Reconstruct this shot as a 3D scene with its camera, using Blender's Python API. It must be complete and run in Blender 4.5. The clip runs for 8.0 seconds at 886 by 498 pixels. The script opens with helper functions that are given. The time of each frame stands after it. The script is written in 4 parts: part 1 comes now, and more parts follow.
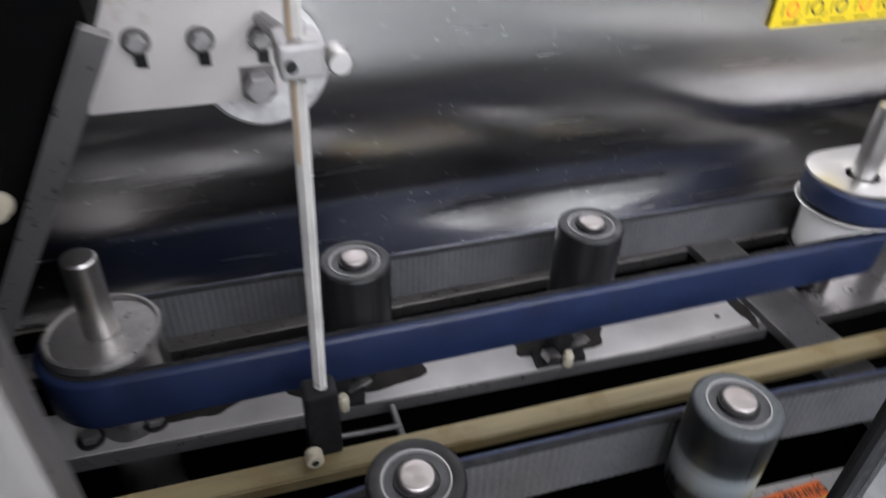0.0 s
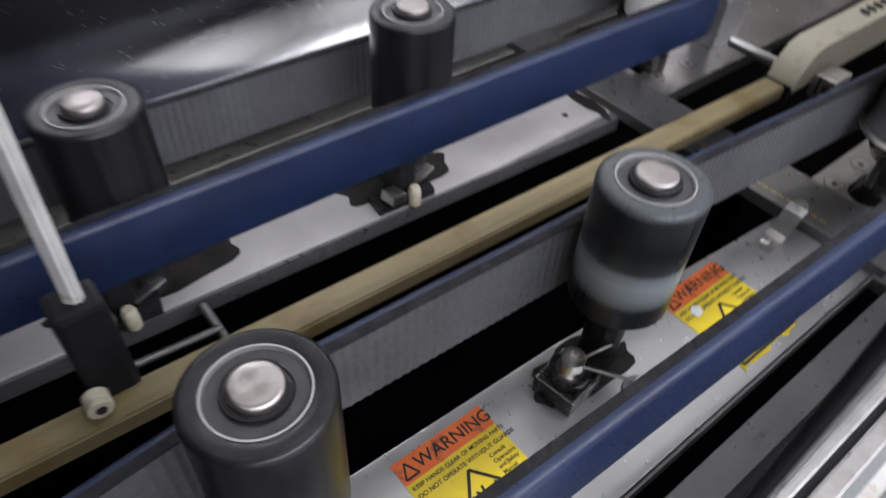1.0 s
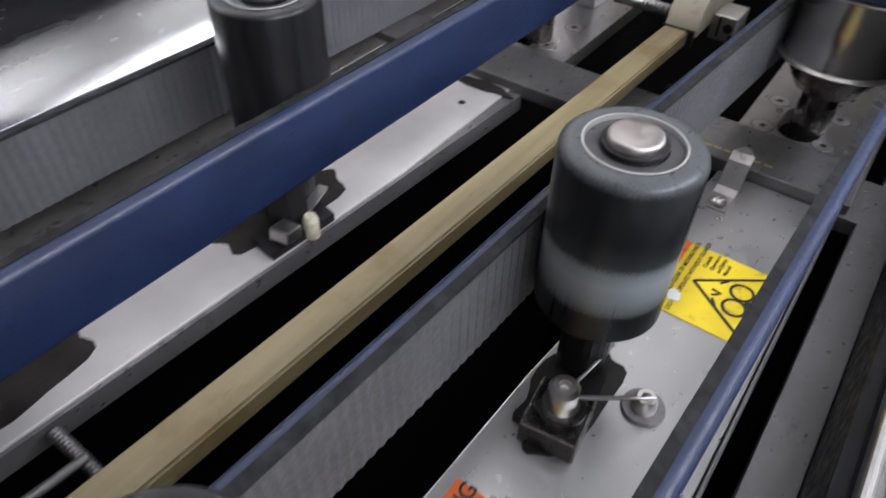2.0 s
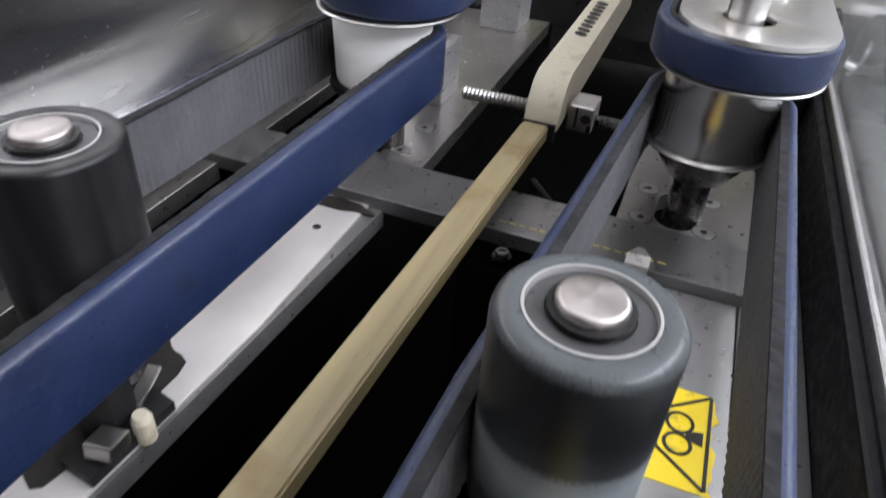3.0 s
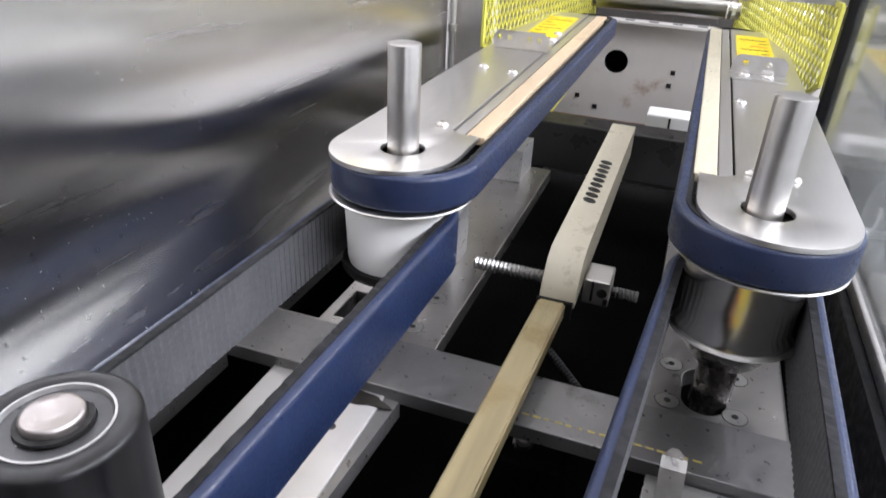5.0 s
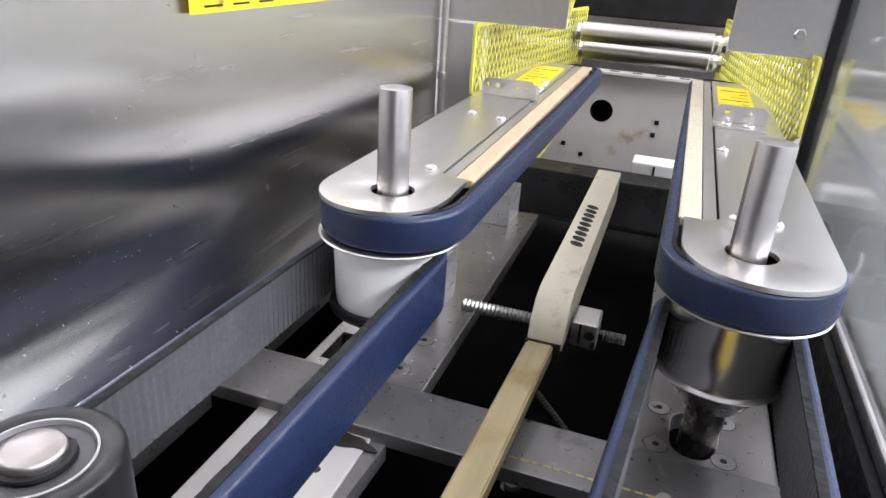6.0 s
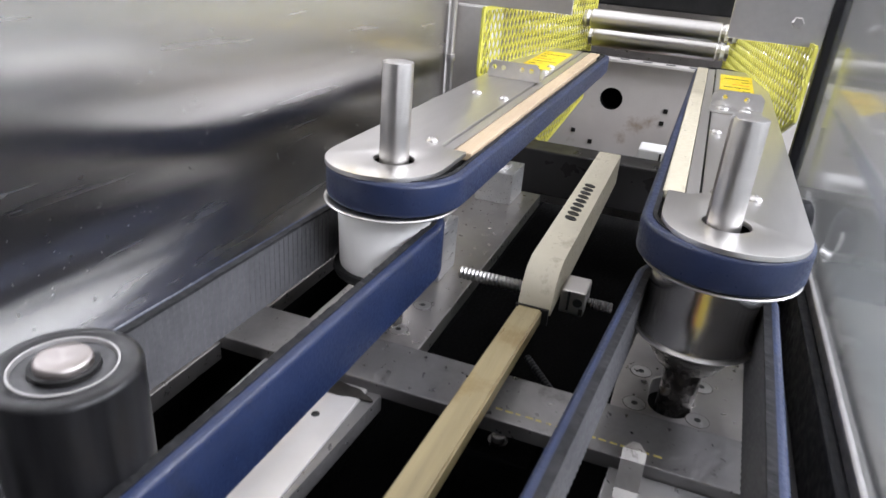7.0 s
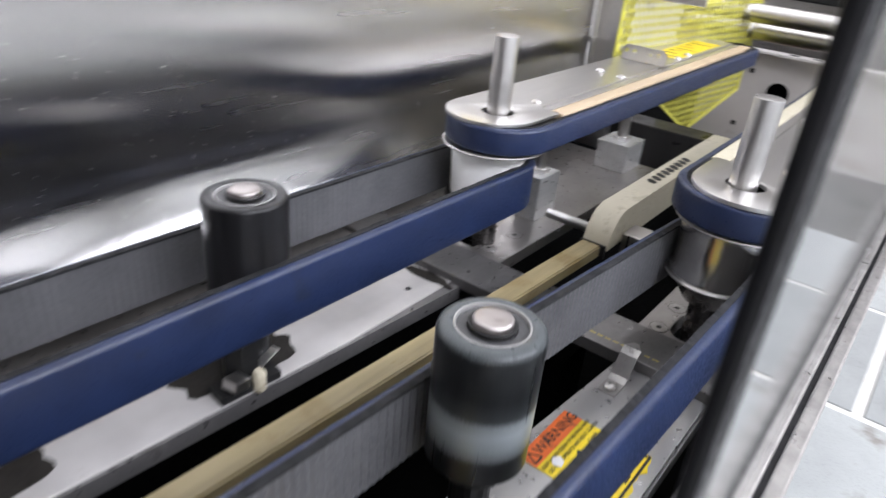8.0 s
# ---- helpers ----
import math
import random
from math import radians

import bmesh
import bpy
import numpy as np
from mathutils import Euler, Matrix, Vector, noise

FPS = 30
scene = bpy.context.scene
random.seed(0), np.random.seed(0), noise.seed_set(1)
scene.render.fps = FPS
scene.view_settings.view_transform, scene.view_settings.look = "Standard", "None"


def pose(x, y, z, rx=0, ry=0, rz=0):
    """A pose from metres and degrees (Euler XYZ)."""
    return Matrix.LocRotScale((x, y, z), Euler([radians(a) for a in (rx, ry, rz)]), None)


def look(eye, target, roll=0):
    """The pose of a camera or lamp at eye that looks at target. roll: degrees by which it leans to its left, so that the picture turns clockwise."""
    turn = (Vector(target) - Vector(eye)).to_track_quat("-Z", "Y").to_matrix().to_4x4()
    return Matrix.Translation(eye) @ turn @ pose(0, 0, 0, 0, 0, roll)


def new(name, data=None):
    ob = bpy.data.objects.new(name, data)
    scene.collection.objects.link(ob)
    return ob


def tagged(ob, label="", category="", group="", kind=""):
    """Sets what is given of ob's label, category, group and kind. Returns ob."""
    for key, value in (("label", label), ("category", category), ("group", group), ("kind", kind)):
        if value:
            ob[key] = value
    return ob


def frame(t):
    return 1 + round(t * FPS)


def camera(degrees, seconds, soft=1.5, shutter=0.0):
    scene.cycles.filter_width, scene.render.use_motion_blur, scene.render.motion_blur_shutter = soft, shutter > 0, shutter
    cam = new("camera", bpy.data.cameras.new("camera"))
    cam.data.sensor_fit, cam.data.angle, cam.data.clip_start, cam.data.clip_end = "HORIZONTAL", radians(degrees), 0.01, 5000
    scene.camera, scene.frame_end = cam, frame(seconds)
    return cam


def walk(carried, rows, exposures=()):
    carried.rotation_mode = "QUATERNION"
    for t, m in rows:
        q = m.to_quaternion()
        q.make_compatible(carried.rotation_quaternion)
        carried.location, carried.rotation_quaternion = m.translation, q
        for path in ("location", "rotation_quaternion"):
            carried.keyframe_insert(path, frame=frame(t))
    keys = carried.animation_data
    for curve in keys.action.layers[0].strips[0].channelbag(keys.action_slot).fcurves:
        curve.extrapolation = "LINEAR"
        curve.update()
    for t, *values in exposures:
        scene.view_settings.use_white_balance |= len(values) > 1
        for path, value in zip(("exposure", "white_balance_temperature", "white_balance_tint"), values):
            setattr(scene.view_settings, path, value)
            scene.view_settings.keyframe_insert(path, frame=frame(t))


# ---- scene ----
cam = camera(66.1, 8.0, shutter=0.5)
PATH = [
    (0, (-0.619, -0.26, 0.402), (-0.079, 1.26, -0.781), 1.9),
    (0.5, (-0.609, -0.221, 0.349), (0.148, 1.07, -0.978), 2.3),
    (1, (-0.595, -0.189, 0.297), (0.336, 0.87, -1.122), 3.8),
    (1.2, (-0.586, -0.168, 0.270), (0.377, 0.819, -1.178), 3.1),
    (2.3, (-0.549, -0.118, 0.233), (0.756, 0.627, -1.087), 2.8),
    (2.5, (-0.534, -0.102, 0.223), (0.858, 0.557, -1.053), 4.1),
    (3, (-0.511, -0.082, 0.226), (1.013, 0.441, -0.958), 4.3),
    (3.5, (-0.499, -0.067, 0.232), (1.099, 0.426, -0.866), 5.6),
    (4, (-0.493, -0.062, 0.237), (1.132, 0.472, -0.8), 4.8),
    (4.5, (-0.486, -0.061, 0.244), (1.152, 0.504, -0.754), 3.7),
    (5, (-0.48, -0.053, 0.264), (1.188, 0.519, -0.679), 2.9),
    (5.2, (-0.482, -0.052, 0.263), (1.210, 0.530, -0.631), 3.1),
    (6.3, (-0.484, -0.055, 0.262), (1.254, 0.505, -0.555), 3.9),
    (6.5, (-0.488, -0.058, 0.262), (1.242, 0.504, -0.568), 3.9),
    (7, (-0.508, -0.075, 0.26), (1.202, 0.522, -0.589), 4.7),
    (7.5, (-0.542, -0.123, 0.267), (1.085, 0.632, -0.619), 4.6),
    (8, (-0.594, -0.201, 0.283), (0.84, 0.836, -0.649), 5.5),
]
walk(cam, [(t, look(eye, target, roll)) for t, eye, target, roll in PATH], [(0.0, -1.08), (1.0, -1.08), (2.5, -0.66), (3.5, -0.58), (4.5, -0.42), (6.5, -0.44), (7.5, -0.62), (8.0, -0.58)])


# ---- light ----
world = bpy.data.worlds.new("hall_light")
scene.world = world
world.use_nodes = True
wbg = world.node_tree.nodes["Background"]
wbg.inputs[0].default_value = (0.86, 0.93, 1.0, 1)
wbg.inputs[1].default_value = 0.10


def area(name, at, target, sx, sy, watts, colour=(0.865, 0.885, 1.0)):
    data = bpy.data.lights.new(name, "AREA")
    data.shape, data.size, data.size_y, data.energy, data.color = "RECTANGLE", sx, sy, watts, colour
    ob = new(name, data)
    ob.matrix_world = look(at, target)
    return ob


# unseen lamps; the y=-3.1 row is boosted to brighten what the sheet mirrors
LAMPS = [(-1.5, -0.9), (0.3, -0.9), (2.1, -0.9), (-1.5, 0.9), (0.3, 0.9), (2.1, 0.9), (-1.5, -3.1), (0.3, -3.1), (2.1, -3.1)]
for lx, ly in LAMPS:
    area("ceiling_lamp_light", (lx, ly, 2.53), (lx, ly, 0), 1.6, 1.2, 200 if ly < -3 else 9.5)


# ---- mesh helpers ----
def part(name, bm, material, parent=None, label=""):
    """Link a bmesh as one mesh object under its thing."""
    me = bpy.data.meshes.new(name)
    bm.normal_update()
    bm.to_mesh(me)
    bm.free()
    ob = new(name, me)
    if material:
        me.materials.append(material)
    if parent:
        ob.parent = parent
    if label:
        ob["label"] = label
    return ob


def thing(name, label, category, group="", kind="", at=(0, 0, 0)):
    ob = new(name)
    ob.empty_display_size = 0.02
    ob.location = at
    return tagged(ob, label, category, group, kind)


def smooth(ob, angle=40):
    for p in ob.data.polygons:
        p.use_smooth = True
    ob.data.set_sharp_from_angle(angle=radians(angle))
    return ob


def box(x0, x1, y0, y1, z0, z1, bevel=0.0, bm=None, seg=2):
    own = bmesh.new()
    m = Matrix.Translation(((x0 + x1) / 2, (y0 + y1) / 2, (z0 + z1) / 2)) @ Matrix.Diagonal((abs(x1 - x0), abs(y1 - y0), abs(z1 - z0), 1))
    bmesh.ops.create_cube(own, size=1, matrix=m)
    if bevel:
        bmesh.ops.bevel(own, geom=own.edges[:], offset=bevel, segments=seg, affect="EDGES", profile=0.6)
    return merged(bm, own)


def merged(bm, own):
    if bm is None:
        return own
    tmp = bpy.data.meshes.new("tmp")
    own.to_mesh(tmp)
    own.free()
    bm.from_mesh(tmp)
    bpy.data.meshes.remove(tmp)
    return bm


def moved(bm, m):
    bmesh.ops.transform(bm, matrix=m, verts=bm.verts[:])
    return bm


def lathe(profile, at=(0, 0, 0), seg=48, m=None, bm=None):
    """A turned solid about z from (radius, height) pairs."""
    own = bmesh.new()
    rings = []
    for r, z in profile:
        if r <= 1e-6:
            rings.append([own.verts.new((at[0], at[1], at[2] + z))])
        else:
            rings.append([own.verts.new((at[0] + r * math.cos(2 * math.pi * i / seg), at[1] + r * math.sin(2 * math.pi * i / seg), at[2] + z)) for i in range(seg)])
    for a, b in zip(rings, rings[1:]):
        for i in range(seg):
            j = (i + 1) % seg
            if len(a) == 1 and len(b) == 1:
                continue
            if len(a) == 1:
                own.faces.new((a[0], b[j], b[i]))
            elif len(b) == 1:
                own.faces.new((a[i], a[j], b[0]))
            else:
                own.faces.new((a[i], a[j], b[j], b[i]))
    bmesh.ops.recalc_face_normals(own, faces=own.faces[:])
    if m is not None:
        moved(own, m)
    return merged(bm, own)


def rod(a, b, r, seg=20, chamfer=0.0, bm=None):
    a, b = Vector(a), Vector(b)
    h = (b - a).length
    c = chamfer or r * 0.1
    m = Matrix.Translation(a) @ (b - a).to_track_quat("Z", "Y").to_matrix().to_4x4()
    return lathe([(0, 0), (r - c, 0), (r, c), (r, h - c), (r - c, h), (0, h)], seg=seg, m=m, bm=bm)


def prism(outline, z0, z1, holes=(), bevel=0.0, bm=None):
    """A flat plate of an outline in x and y; holes are outlines too and go right through."""
    own = bmesh.new()
    loops = []
    for pts in (outline, *holes):
        vs = [own.verts.new((x, y, z1)) for x, y in pts]
        loops.append([own.edges.new((vs[i], vs[(i + 1) % len(vs)])) for i in range(len(vs))])
    bmesh.ops.triangle_fill(own, use_beauty=True, use_dissolve=True, edges=[e for l in loops for e in l], normal=(0, 0, 1))
    top = own.faces[:]
    ext = bmesh.ops.extrude_face_region(own, geom=top)
    bmesh.ops.translate(own, vec=(0, 0, z0 - z1), verts=[v for v in ext["geom"] if isinstance(v, bmesh.types.BMVert)])
    bmesh.ops.recalc_face_normals(own, faces=own.faces[:])
    if bevel:
        sharp = [e for e in own.edges if len(e.link_faces) == 2 and e.calc_face_angle(0) > 1.0 and abs(e.verts[0].co.z - e.verts[1].co.z) < 1e-6 and e.verts[0].co.z > (z0 + z1) / 2]
        bmesh.ops.bevel(own, geom=sharp, offset=bevel, segments=2, affect="EDGES", profile=0.6)
    return merged(bm, own)


def arc(cx, cy, r, a0, a1, n):
    return [(cx + r * math.cos(radians(a0 + (a1 - a0) * i / n)), cy + r * math.sin(radians(a0 + (a1 - a0) * i / n))) for i in range(n + 1)]


def rect(x0, x1, y0, y1):
    return [(x0, y0), (x1, y0), (x1, y1), (x0, y1)]


def hull_path(circles, step=0.0025):
    """The line of a belt pulled round circles (x, y, r), listed anticlockwise."""
    n, ends = len(circles), []
    for i in range(n):
        (x0, y0, r0), (x1, y1, r1) = circles[i], circles[(i + 1) % n]
        d = math.hypot(x1 - x0, y1 - y0)
        a = math.atan2(y1 - y0, x1 - x0) - math.pi / 2 + math.asin((r1 - r0) / d) * -1
        ends.append(((x0 + r0 * math.cos(a), y0 + r0 * math.sin(a)), (x1 + r1 * math.cos(a), y1 + r1 * math.sin(a)), a))
    pts = []
    for i in range(n):
        (p, q, a) = ends[i]
        k = max(2, int(math.dist(p, q) / step))
        pts += [(p[0] + (q[0] - p[0]) * j / k, p[1] + (q[1] - p[1]) * j / k, a) for j in range(k)]
        b = ends[(i + 1) % n][2]
        while b < a:
            b += 2 * math.pi
        x, y, r = circles[(i + 1) % n]
        k = max(1, int((b - a) * r / step))
        pts += [(x + r * math.cos(a + (b - a) * j / k), y + r * math.sin(a + (b - a) * j / k), a + (b - a) * j / k) for j in range(k)]
    return pts


ROUND = [radians(q) for q in (0, 30, 60, 90)]


def band(path, inner, outer, z0, z1, rib=0.0, fray=0.0, crown=0.0, bm=None):
    """A closed belt layer along a path, from one offset to another."""
    own = bmesh.new()
    rings = []
    for i, (x, y, a) in enumerate(path):
        c, s = math.cos(a), math.sin(a)
        lo = inner + (rib if i % 2 else 0)
        f = fray * (random.random() - 0.5)
        g = noise.noise((x * 30, y * 30, 3)) * 0.0004
        sec = [(lo, z0)] + [(outer - crown + 2 * crown * math.sin(q), z0 + 2 * crown * (1 - math.cos(q))) for q in ROUND]
        sec += [(outer - crown + 2 * crown * math.sin(q), z1 - 2 * crown * (1 - math.cos(q))) for q in reversed(ROUND)] + [(lo, z1 + f)]
        rings.append([own.verts.new((x + o * c, y + o * s, z + g)) for o, z in sec])
    for i in range(len(rings)):
        a, b = rings[i], rings[(i + 1) % len(rings)]
        n = len(a)
        for j in range(n):
            own.faces.new((a[j], b[j], b[(j + 1) % n], a[(j + 1) % n]))
    bmesh.ops.recalc_face_normals(own, faces=own.faces[:])
    return merged(bm, own)


# ---- materials ----
def mat(name, colour, rough=0.5, metal=0.0, vary=0.25, scale=30.0, grain=(1, 1, 1), bump=0.1, bump_scale=200.0, dirt=None, dirt_amount=0.0, dirt_scale=12.0, rough_vary=0.15, random_tint=0.0, spec=0.5):
    """A surface with two scales of variation: broad patches and fine grain, with optional dirt patches."""
    m = bpy.data.materials.new(name)
    m.use_nodes = True
    nt = m.node_tree
    N, L = nt.nodes, nt.links
    bsdf = N["Principled BSDF"]
    bsdf.inputs["Metallic"].default_value = metal
    bsdf.inputs["Specular IOR Level"].default_value = spec
    geo = N.new("ShaderNodeTexCoord")
    mp = N.new("ShaderNodeMapping")
    mp.inputs["Scale"].default_value = grain
    L.new(geo.outputs["Object"], mp.inputs["Vector"])
    broad = N.new("ShaderNodeTexNoise")
    broad.inputs["Scale"].default_value, broad.inputs["Detail"].default_value = scale, 5
    L.new(mp.outputs[0], broad.inputs["Vector"])
    fine = N.new("ShaderNodeTexNoise")
    fine.inputs["Scale"].default_value, fine.inputs["Detail"].default_value = bump_scale, 4
    L.new(mp.outputs[0], fine.inputs["Vector"])
    ramp = N.new("ShaderNodeMapRange")
    ramp.inputs["From Min"].default_value, ramp.inputs["From Max"].default_value = 0.3, 0.7
    ramp.inputs["To Min"].default_value, ramp.inputs["To Max"].default_value = 1 - vary, 1 + vary
    L.new(broad.outputs[0], ramp.inputs["Value"])
    mul = N.new("ShaderNodeVectorMath")
    mul.operation = "SCALE"
    mul.inputs[0].default_value = colour
    L.new(ramp.outputs[0], mul.inputs["Scale"])
    out = mul.outputs[0]
    rr = N.new("ShaderNodeMapRange")
    rr.inputs["From Min"].default_value, rr.inputs["From Max"].default_value = 0.3, 0.7
    rr.inputs["To Min"].default_value, rr.inputs["To Max"].default_value = max(rough - rough_vary, 0.03), min(rough + rough_vary, 1)
    L.new(fine.outputs[0], rr.inputs["Value"])
    L.new(rr.outputs[0], bsdf.inputs["Roughness"])
    if dirt:
        dn = N.new("ShaderNodeTexNoise")
        dn.inputs["Scale"].default_value, dn.inputs["Detail"].default_value, dn.inputs["Roughness"].default_value = dirt_scale, 8, 0.65
        L.new(geo.outputs["Object"], dn.inputs["Vector"])
        dm = N.new("ShaderNodeMapRange")
        dm.inputs["From Min"].default_value, dm.inputs["From Max"].default_value = 0.62 - dirt_amount * 0.3, 0.72 - dirt_amount * 0.2
        L.new(dn.outputs[0], dm.inputs["Value"])
        mix = N.new("ShaderNodeMix")
        mix.data_type = "RGBA"
        L.new(dm.outputs[0], mix.inputs[0])
        L.new(out, mix.inputs[6])
        mix.inputs[7].default_value = (*dirt, 1)
        out = mix.outputs[2]
        if metal:
            mm = N.new("ShaderNodeMapRange")
            mm.inputs["To Min"].default_value, mm.inputs["To Max"].default_value = metal, metal * 0.3
            L.new(dm.outputs[0], mm.inputs["Value"])
            L.new(mm.outputs[0], bsdf.inputs["Metallic"])
    if random_tint:
        oi = N.new("ShaderNodeObjectInfo")
        rt = N.new("ShaderNodeMapRange")
        rt.inputs["To Min"].default_value, rt.inputs["To Max"].default_value = 1 - random_tint, 1 + random_tint
        L.new(oi.outputs["Random"], rt.inputs["Value"])
        sc = N.new("ShaderNodeVectorMath")
        sc.operation = "SCALE"
        L.new(out, sc.inputs[0])
        L.new(rt.outputs[0], sc.inputs["Scale"])
        out = sc.outputs[0]
    L.new(out, bsdf.inputs["Base Color"])
    if bump:
        bp = N.new("ShaderNodeBump")
        bp.inputs["Strength"].default_value, bp.inputs["Distance"].default_value = bump, 0.0006
        L.new(fine.outputs[0], bp.inputs["Height"])
        L.new(bp.outputs[0], bsdf.inputs["Normal"])
    return m


def scratched(m, amount=2.0, scale=380):
    """Adds short bright nicks and pale smears to a metal sheet."""
    nt = m.node_tree
    N, L = nt.nodes, nt.links
    bsdf = N["Principled BSDF"]
    tc = N.new("ShaderNodeTexCoord")
    mp = N.new("ShaderNodeMapping")
    turn = N.new("ShaderNodeMapping")
    turn.inputs["Rotation"].default_value = (0.0, 0.95, 0.0)
    L.new(tc.outputs["Object"], turn.inputs["Vector"])
    bend = N.new("ShaderNodeTexNoise")
    bend.inputs["Scale"].default_value = 11
    L.new(tc.outputs["Object"], bend.inputs["Vector"])
    stir = N.new("ShaderNodeMixRGB")
    stir.blend_type = "ADD"
    stir.inputs[0].default_value = 0.12
    L.new(turn.outputs[0], stir.inputs[1])
    L.new(bend.outputs["Color"], stir.inputs[2])
    mp.inputs["Scale"].default_value = (1, 1, 0.30)
    L.new(stir.outputs[0], mp.inputs["Vector"])
    vo = N.new("ShaderNodeTexVoronoi")
    vo.inputs["Scale"].default_value = scale
    L.new(mp.outputs[0], vo.inputs["Vector"])
    lt = N.new("ShaderNodeMath")
    lt.operation = "LESS_THAN"
    lt.inputs[1].default_value = 0.055 * amount
    L.new(vo.outputs["Distance"], lt.inputs[0])
    size = N.new("ShaderNodeMath")
    size.operation = "POWER"
    size.inputs[1].default_value = 2.5
    L.new(vo.outputs["Color"], size.inputs[0])
    thin = N.new("ShaderNodeMath")
    thin.operation = "MULTIPLY"
    thin.inputs[1].default_value = 0.15 * amount
    L.new(size.outputs[0], thin.inputs[0])
    L.new(thin.outputs[0], lt.inputs[1])
    few = N.new("ShaderNodeTexNoise")
    few.inputs["Scale"].default_value, few.inputs["Detail"].default_value = 9, 3
    L.new(tc.outputs["Object"], few.inputs["Vector"])
    gate = N.new("ShaderNodeMath")
    gate.operation = "GREATER_THAN"
    gate.inputs[1].default_value = 0.455
    L.new(few.outputs[0], gate.inputs[0])
    both = N.new("ShaderNodeMath")
    both.operation = "MULTIPLY"
    L.new(lt.outputs[0], both.inputs[0])
    L.new(gate.outputs[0], both.inputs[1])
    lt = both
    old = bsdf.inputs["Roughness"].links[0].from_socket
    mx = N.new("ShaderNodeMix")
    mx.data_type = "FLOAT"
    L.new(lt.outputs[0], mx.inputs[0])
    L.new(old, mx.inputs[2])
    mx.inputs[3].default_value = 0.5
    L.new(mx.outputs[0], bsdf.inputs["Roughness"])
    return m


M_WALL = scratched(mat("brushed_stainless_sheet", (0.66, 0.645, 0.63), 0.25, 1.0, 0.06, 6, (0.2, 1, 3), 0.012, 40, rough_vary=0.03), 1.7, 400)
# fine upright brushing of the sheet
nt = M_WALL.node_tree
wtc = nt.nodes.new("ShaderNodeTexCoord")
wmp = nt.nodes.new("ShaderNodeMapping")
wmp.inputs["Scale"].default_value = (220.0, 1.0, 1.0)
nt.links.new(wtc.outputs["Object"], wmp.inputs["Vector"])
wnz = nt.nodes.new("ShaderNodeTexNoise")
wnz.inputs["Scale"].default_value, wnz.inputs["Detail"].default_value = 14, 2
nt.links.new(wmp.outputs[0], wnz.inputs["Vector"])
wbp = nt.nodes.new("ShaderNodeBump")
wbp.inputs["Strength"].default_value, wbp.inputs["Distance"].default_value = 0.35, 0.00003
nt.links.new(wnz.outputs[0], wbp.inputs["Height"])
nt.links.new(wbp.outputs[0], nt.nodes["Principled BSDF"].inputs["Normal"])
# the upright brushing spreads reflections along the sheet
nt.nodes["Principled BSDF"].inputs["Anisotropic"].default_value = 1.0
along = nt.nodes.new("ShaderNodeCombineXYZ")
along.inputs["X"].default_value = 1.0
nt.links.new(along.outputs[0], nt.nodes["Principled BSDF"].inputs["Tangent"])
M_PLATE = mat("satin_stainless", (0.72, 0.70, 0.68), 0.32, 1.0, 0.03, 20, (1, 8, 8), 0.0, 40, rough_vary=0.006)
M_SHAFT = mat("turned_steel", (0.62, 0.60, 0.58), 0.33, 1.0, 0.05, 20, (1, 1, 6), 0.0, 60, rough_vary=0.008)
M_CHROME = mat("bright_drum_steel", (0.60, 0.58, 0.56), 0.22, 1.0, 0.05, 15, (1, 1, 4), 0.0, 50, rough_vary=0.008)
M_DECK = mat("worn_machine_plate", (0.35, 0.332, 0.318), 0.32, 0.88, 0.14, 22, (1, 1, 1), 0.02, 160, (0.13, 0.115, 0.10), -0.14, 30, rough_vary=0.06)
M_BAR = mat("grey_ground_bar", (0.195, 0.188, 0.186), 0.40, 0.7, 0.14, 14, (1, 1, 1), 0.015, 200, (0.06, 0.055, 0.05), 0.06, 30)
M_PALE = mat("pale_scuffed_plate", (0.56, 0.54, 0.525), 0.37, 0.55, 0.20, 14, (1, 1, 1), 0.006, 120, (0.30, 0.26, 0.21), -0.12, 14, rough_vary=0.04)
M_LPLATE = mat("dull_label_plate", (0.44, 0.435, 0.43), 0.31, 0.85, 0.12, 8, (1, 1, 1), 0.02, 160, (0.16, 0.14, 0.12), -0.02, 16, rough_vary=0.05)
M_CAP = mat("turned_shaft_face", (0.42, 0.385, 0.37), 0.36, 1.0, 0.05, 20, bump=0.0, rough_vary=0.03)
M_CAP.node_tree.nodes["Principled BSDF"].inputs["Anisotropic"].default_value = 0.75
M_SEAL = mat("grey_bearing_seal", (0.05, 0.05, 0.052), 0.4, 0.1, 0.2, 60, bump=0.05)
M_SCREW = mat("dull_screw_steel", (0.40, 0.385, 0.37), 0.42, 0.9, 0.12, 90, bump=0.02, dirt=(0.08, 0.07, 0.06), dirt_amount=0.05, dirt_scale=120)
M_OILY = mat("oily_dark_steel", (0.085, 0.08, 0.077), 0.26, 0.85, 0.25, 12, bump=0.0, rough_vary=0.05, dirt=(0.02, 0.018, 0.016), dirt_amount=0.0, dirt_scale=9)
M_DULL = mat("dark_painted_beam", (0.045, 0.043, 0.042), 0.38, 0.3, 0.25, 14, bump=0.0, bump_scale=25)
M_RUST = mat("rusty_brown_frame", (0.17, 0.095, 0.06), 0.5, 0.5, 0.3, 25, bump=0.1, dirt=(0.05, 0.04, 0.035), dirt_amount=0.2, dirt_scale=20)
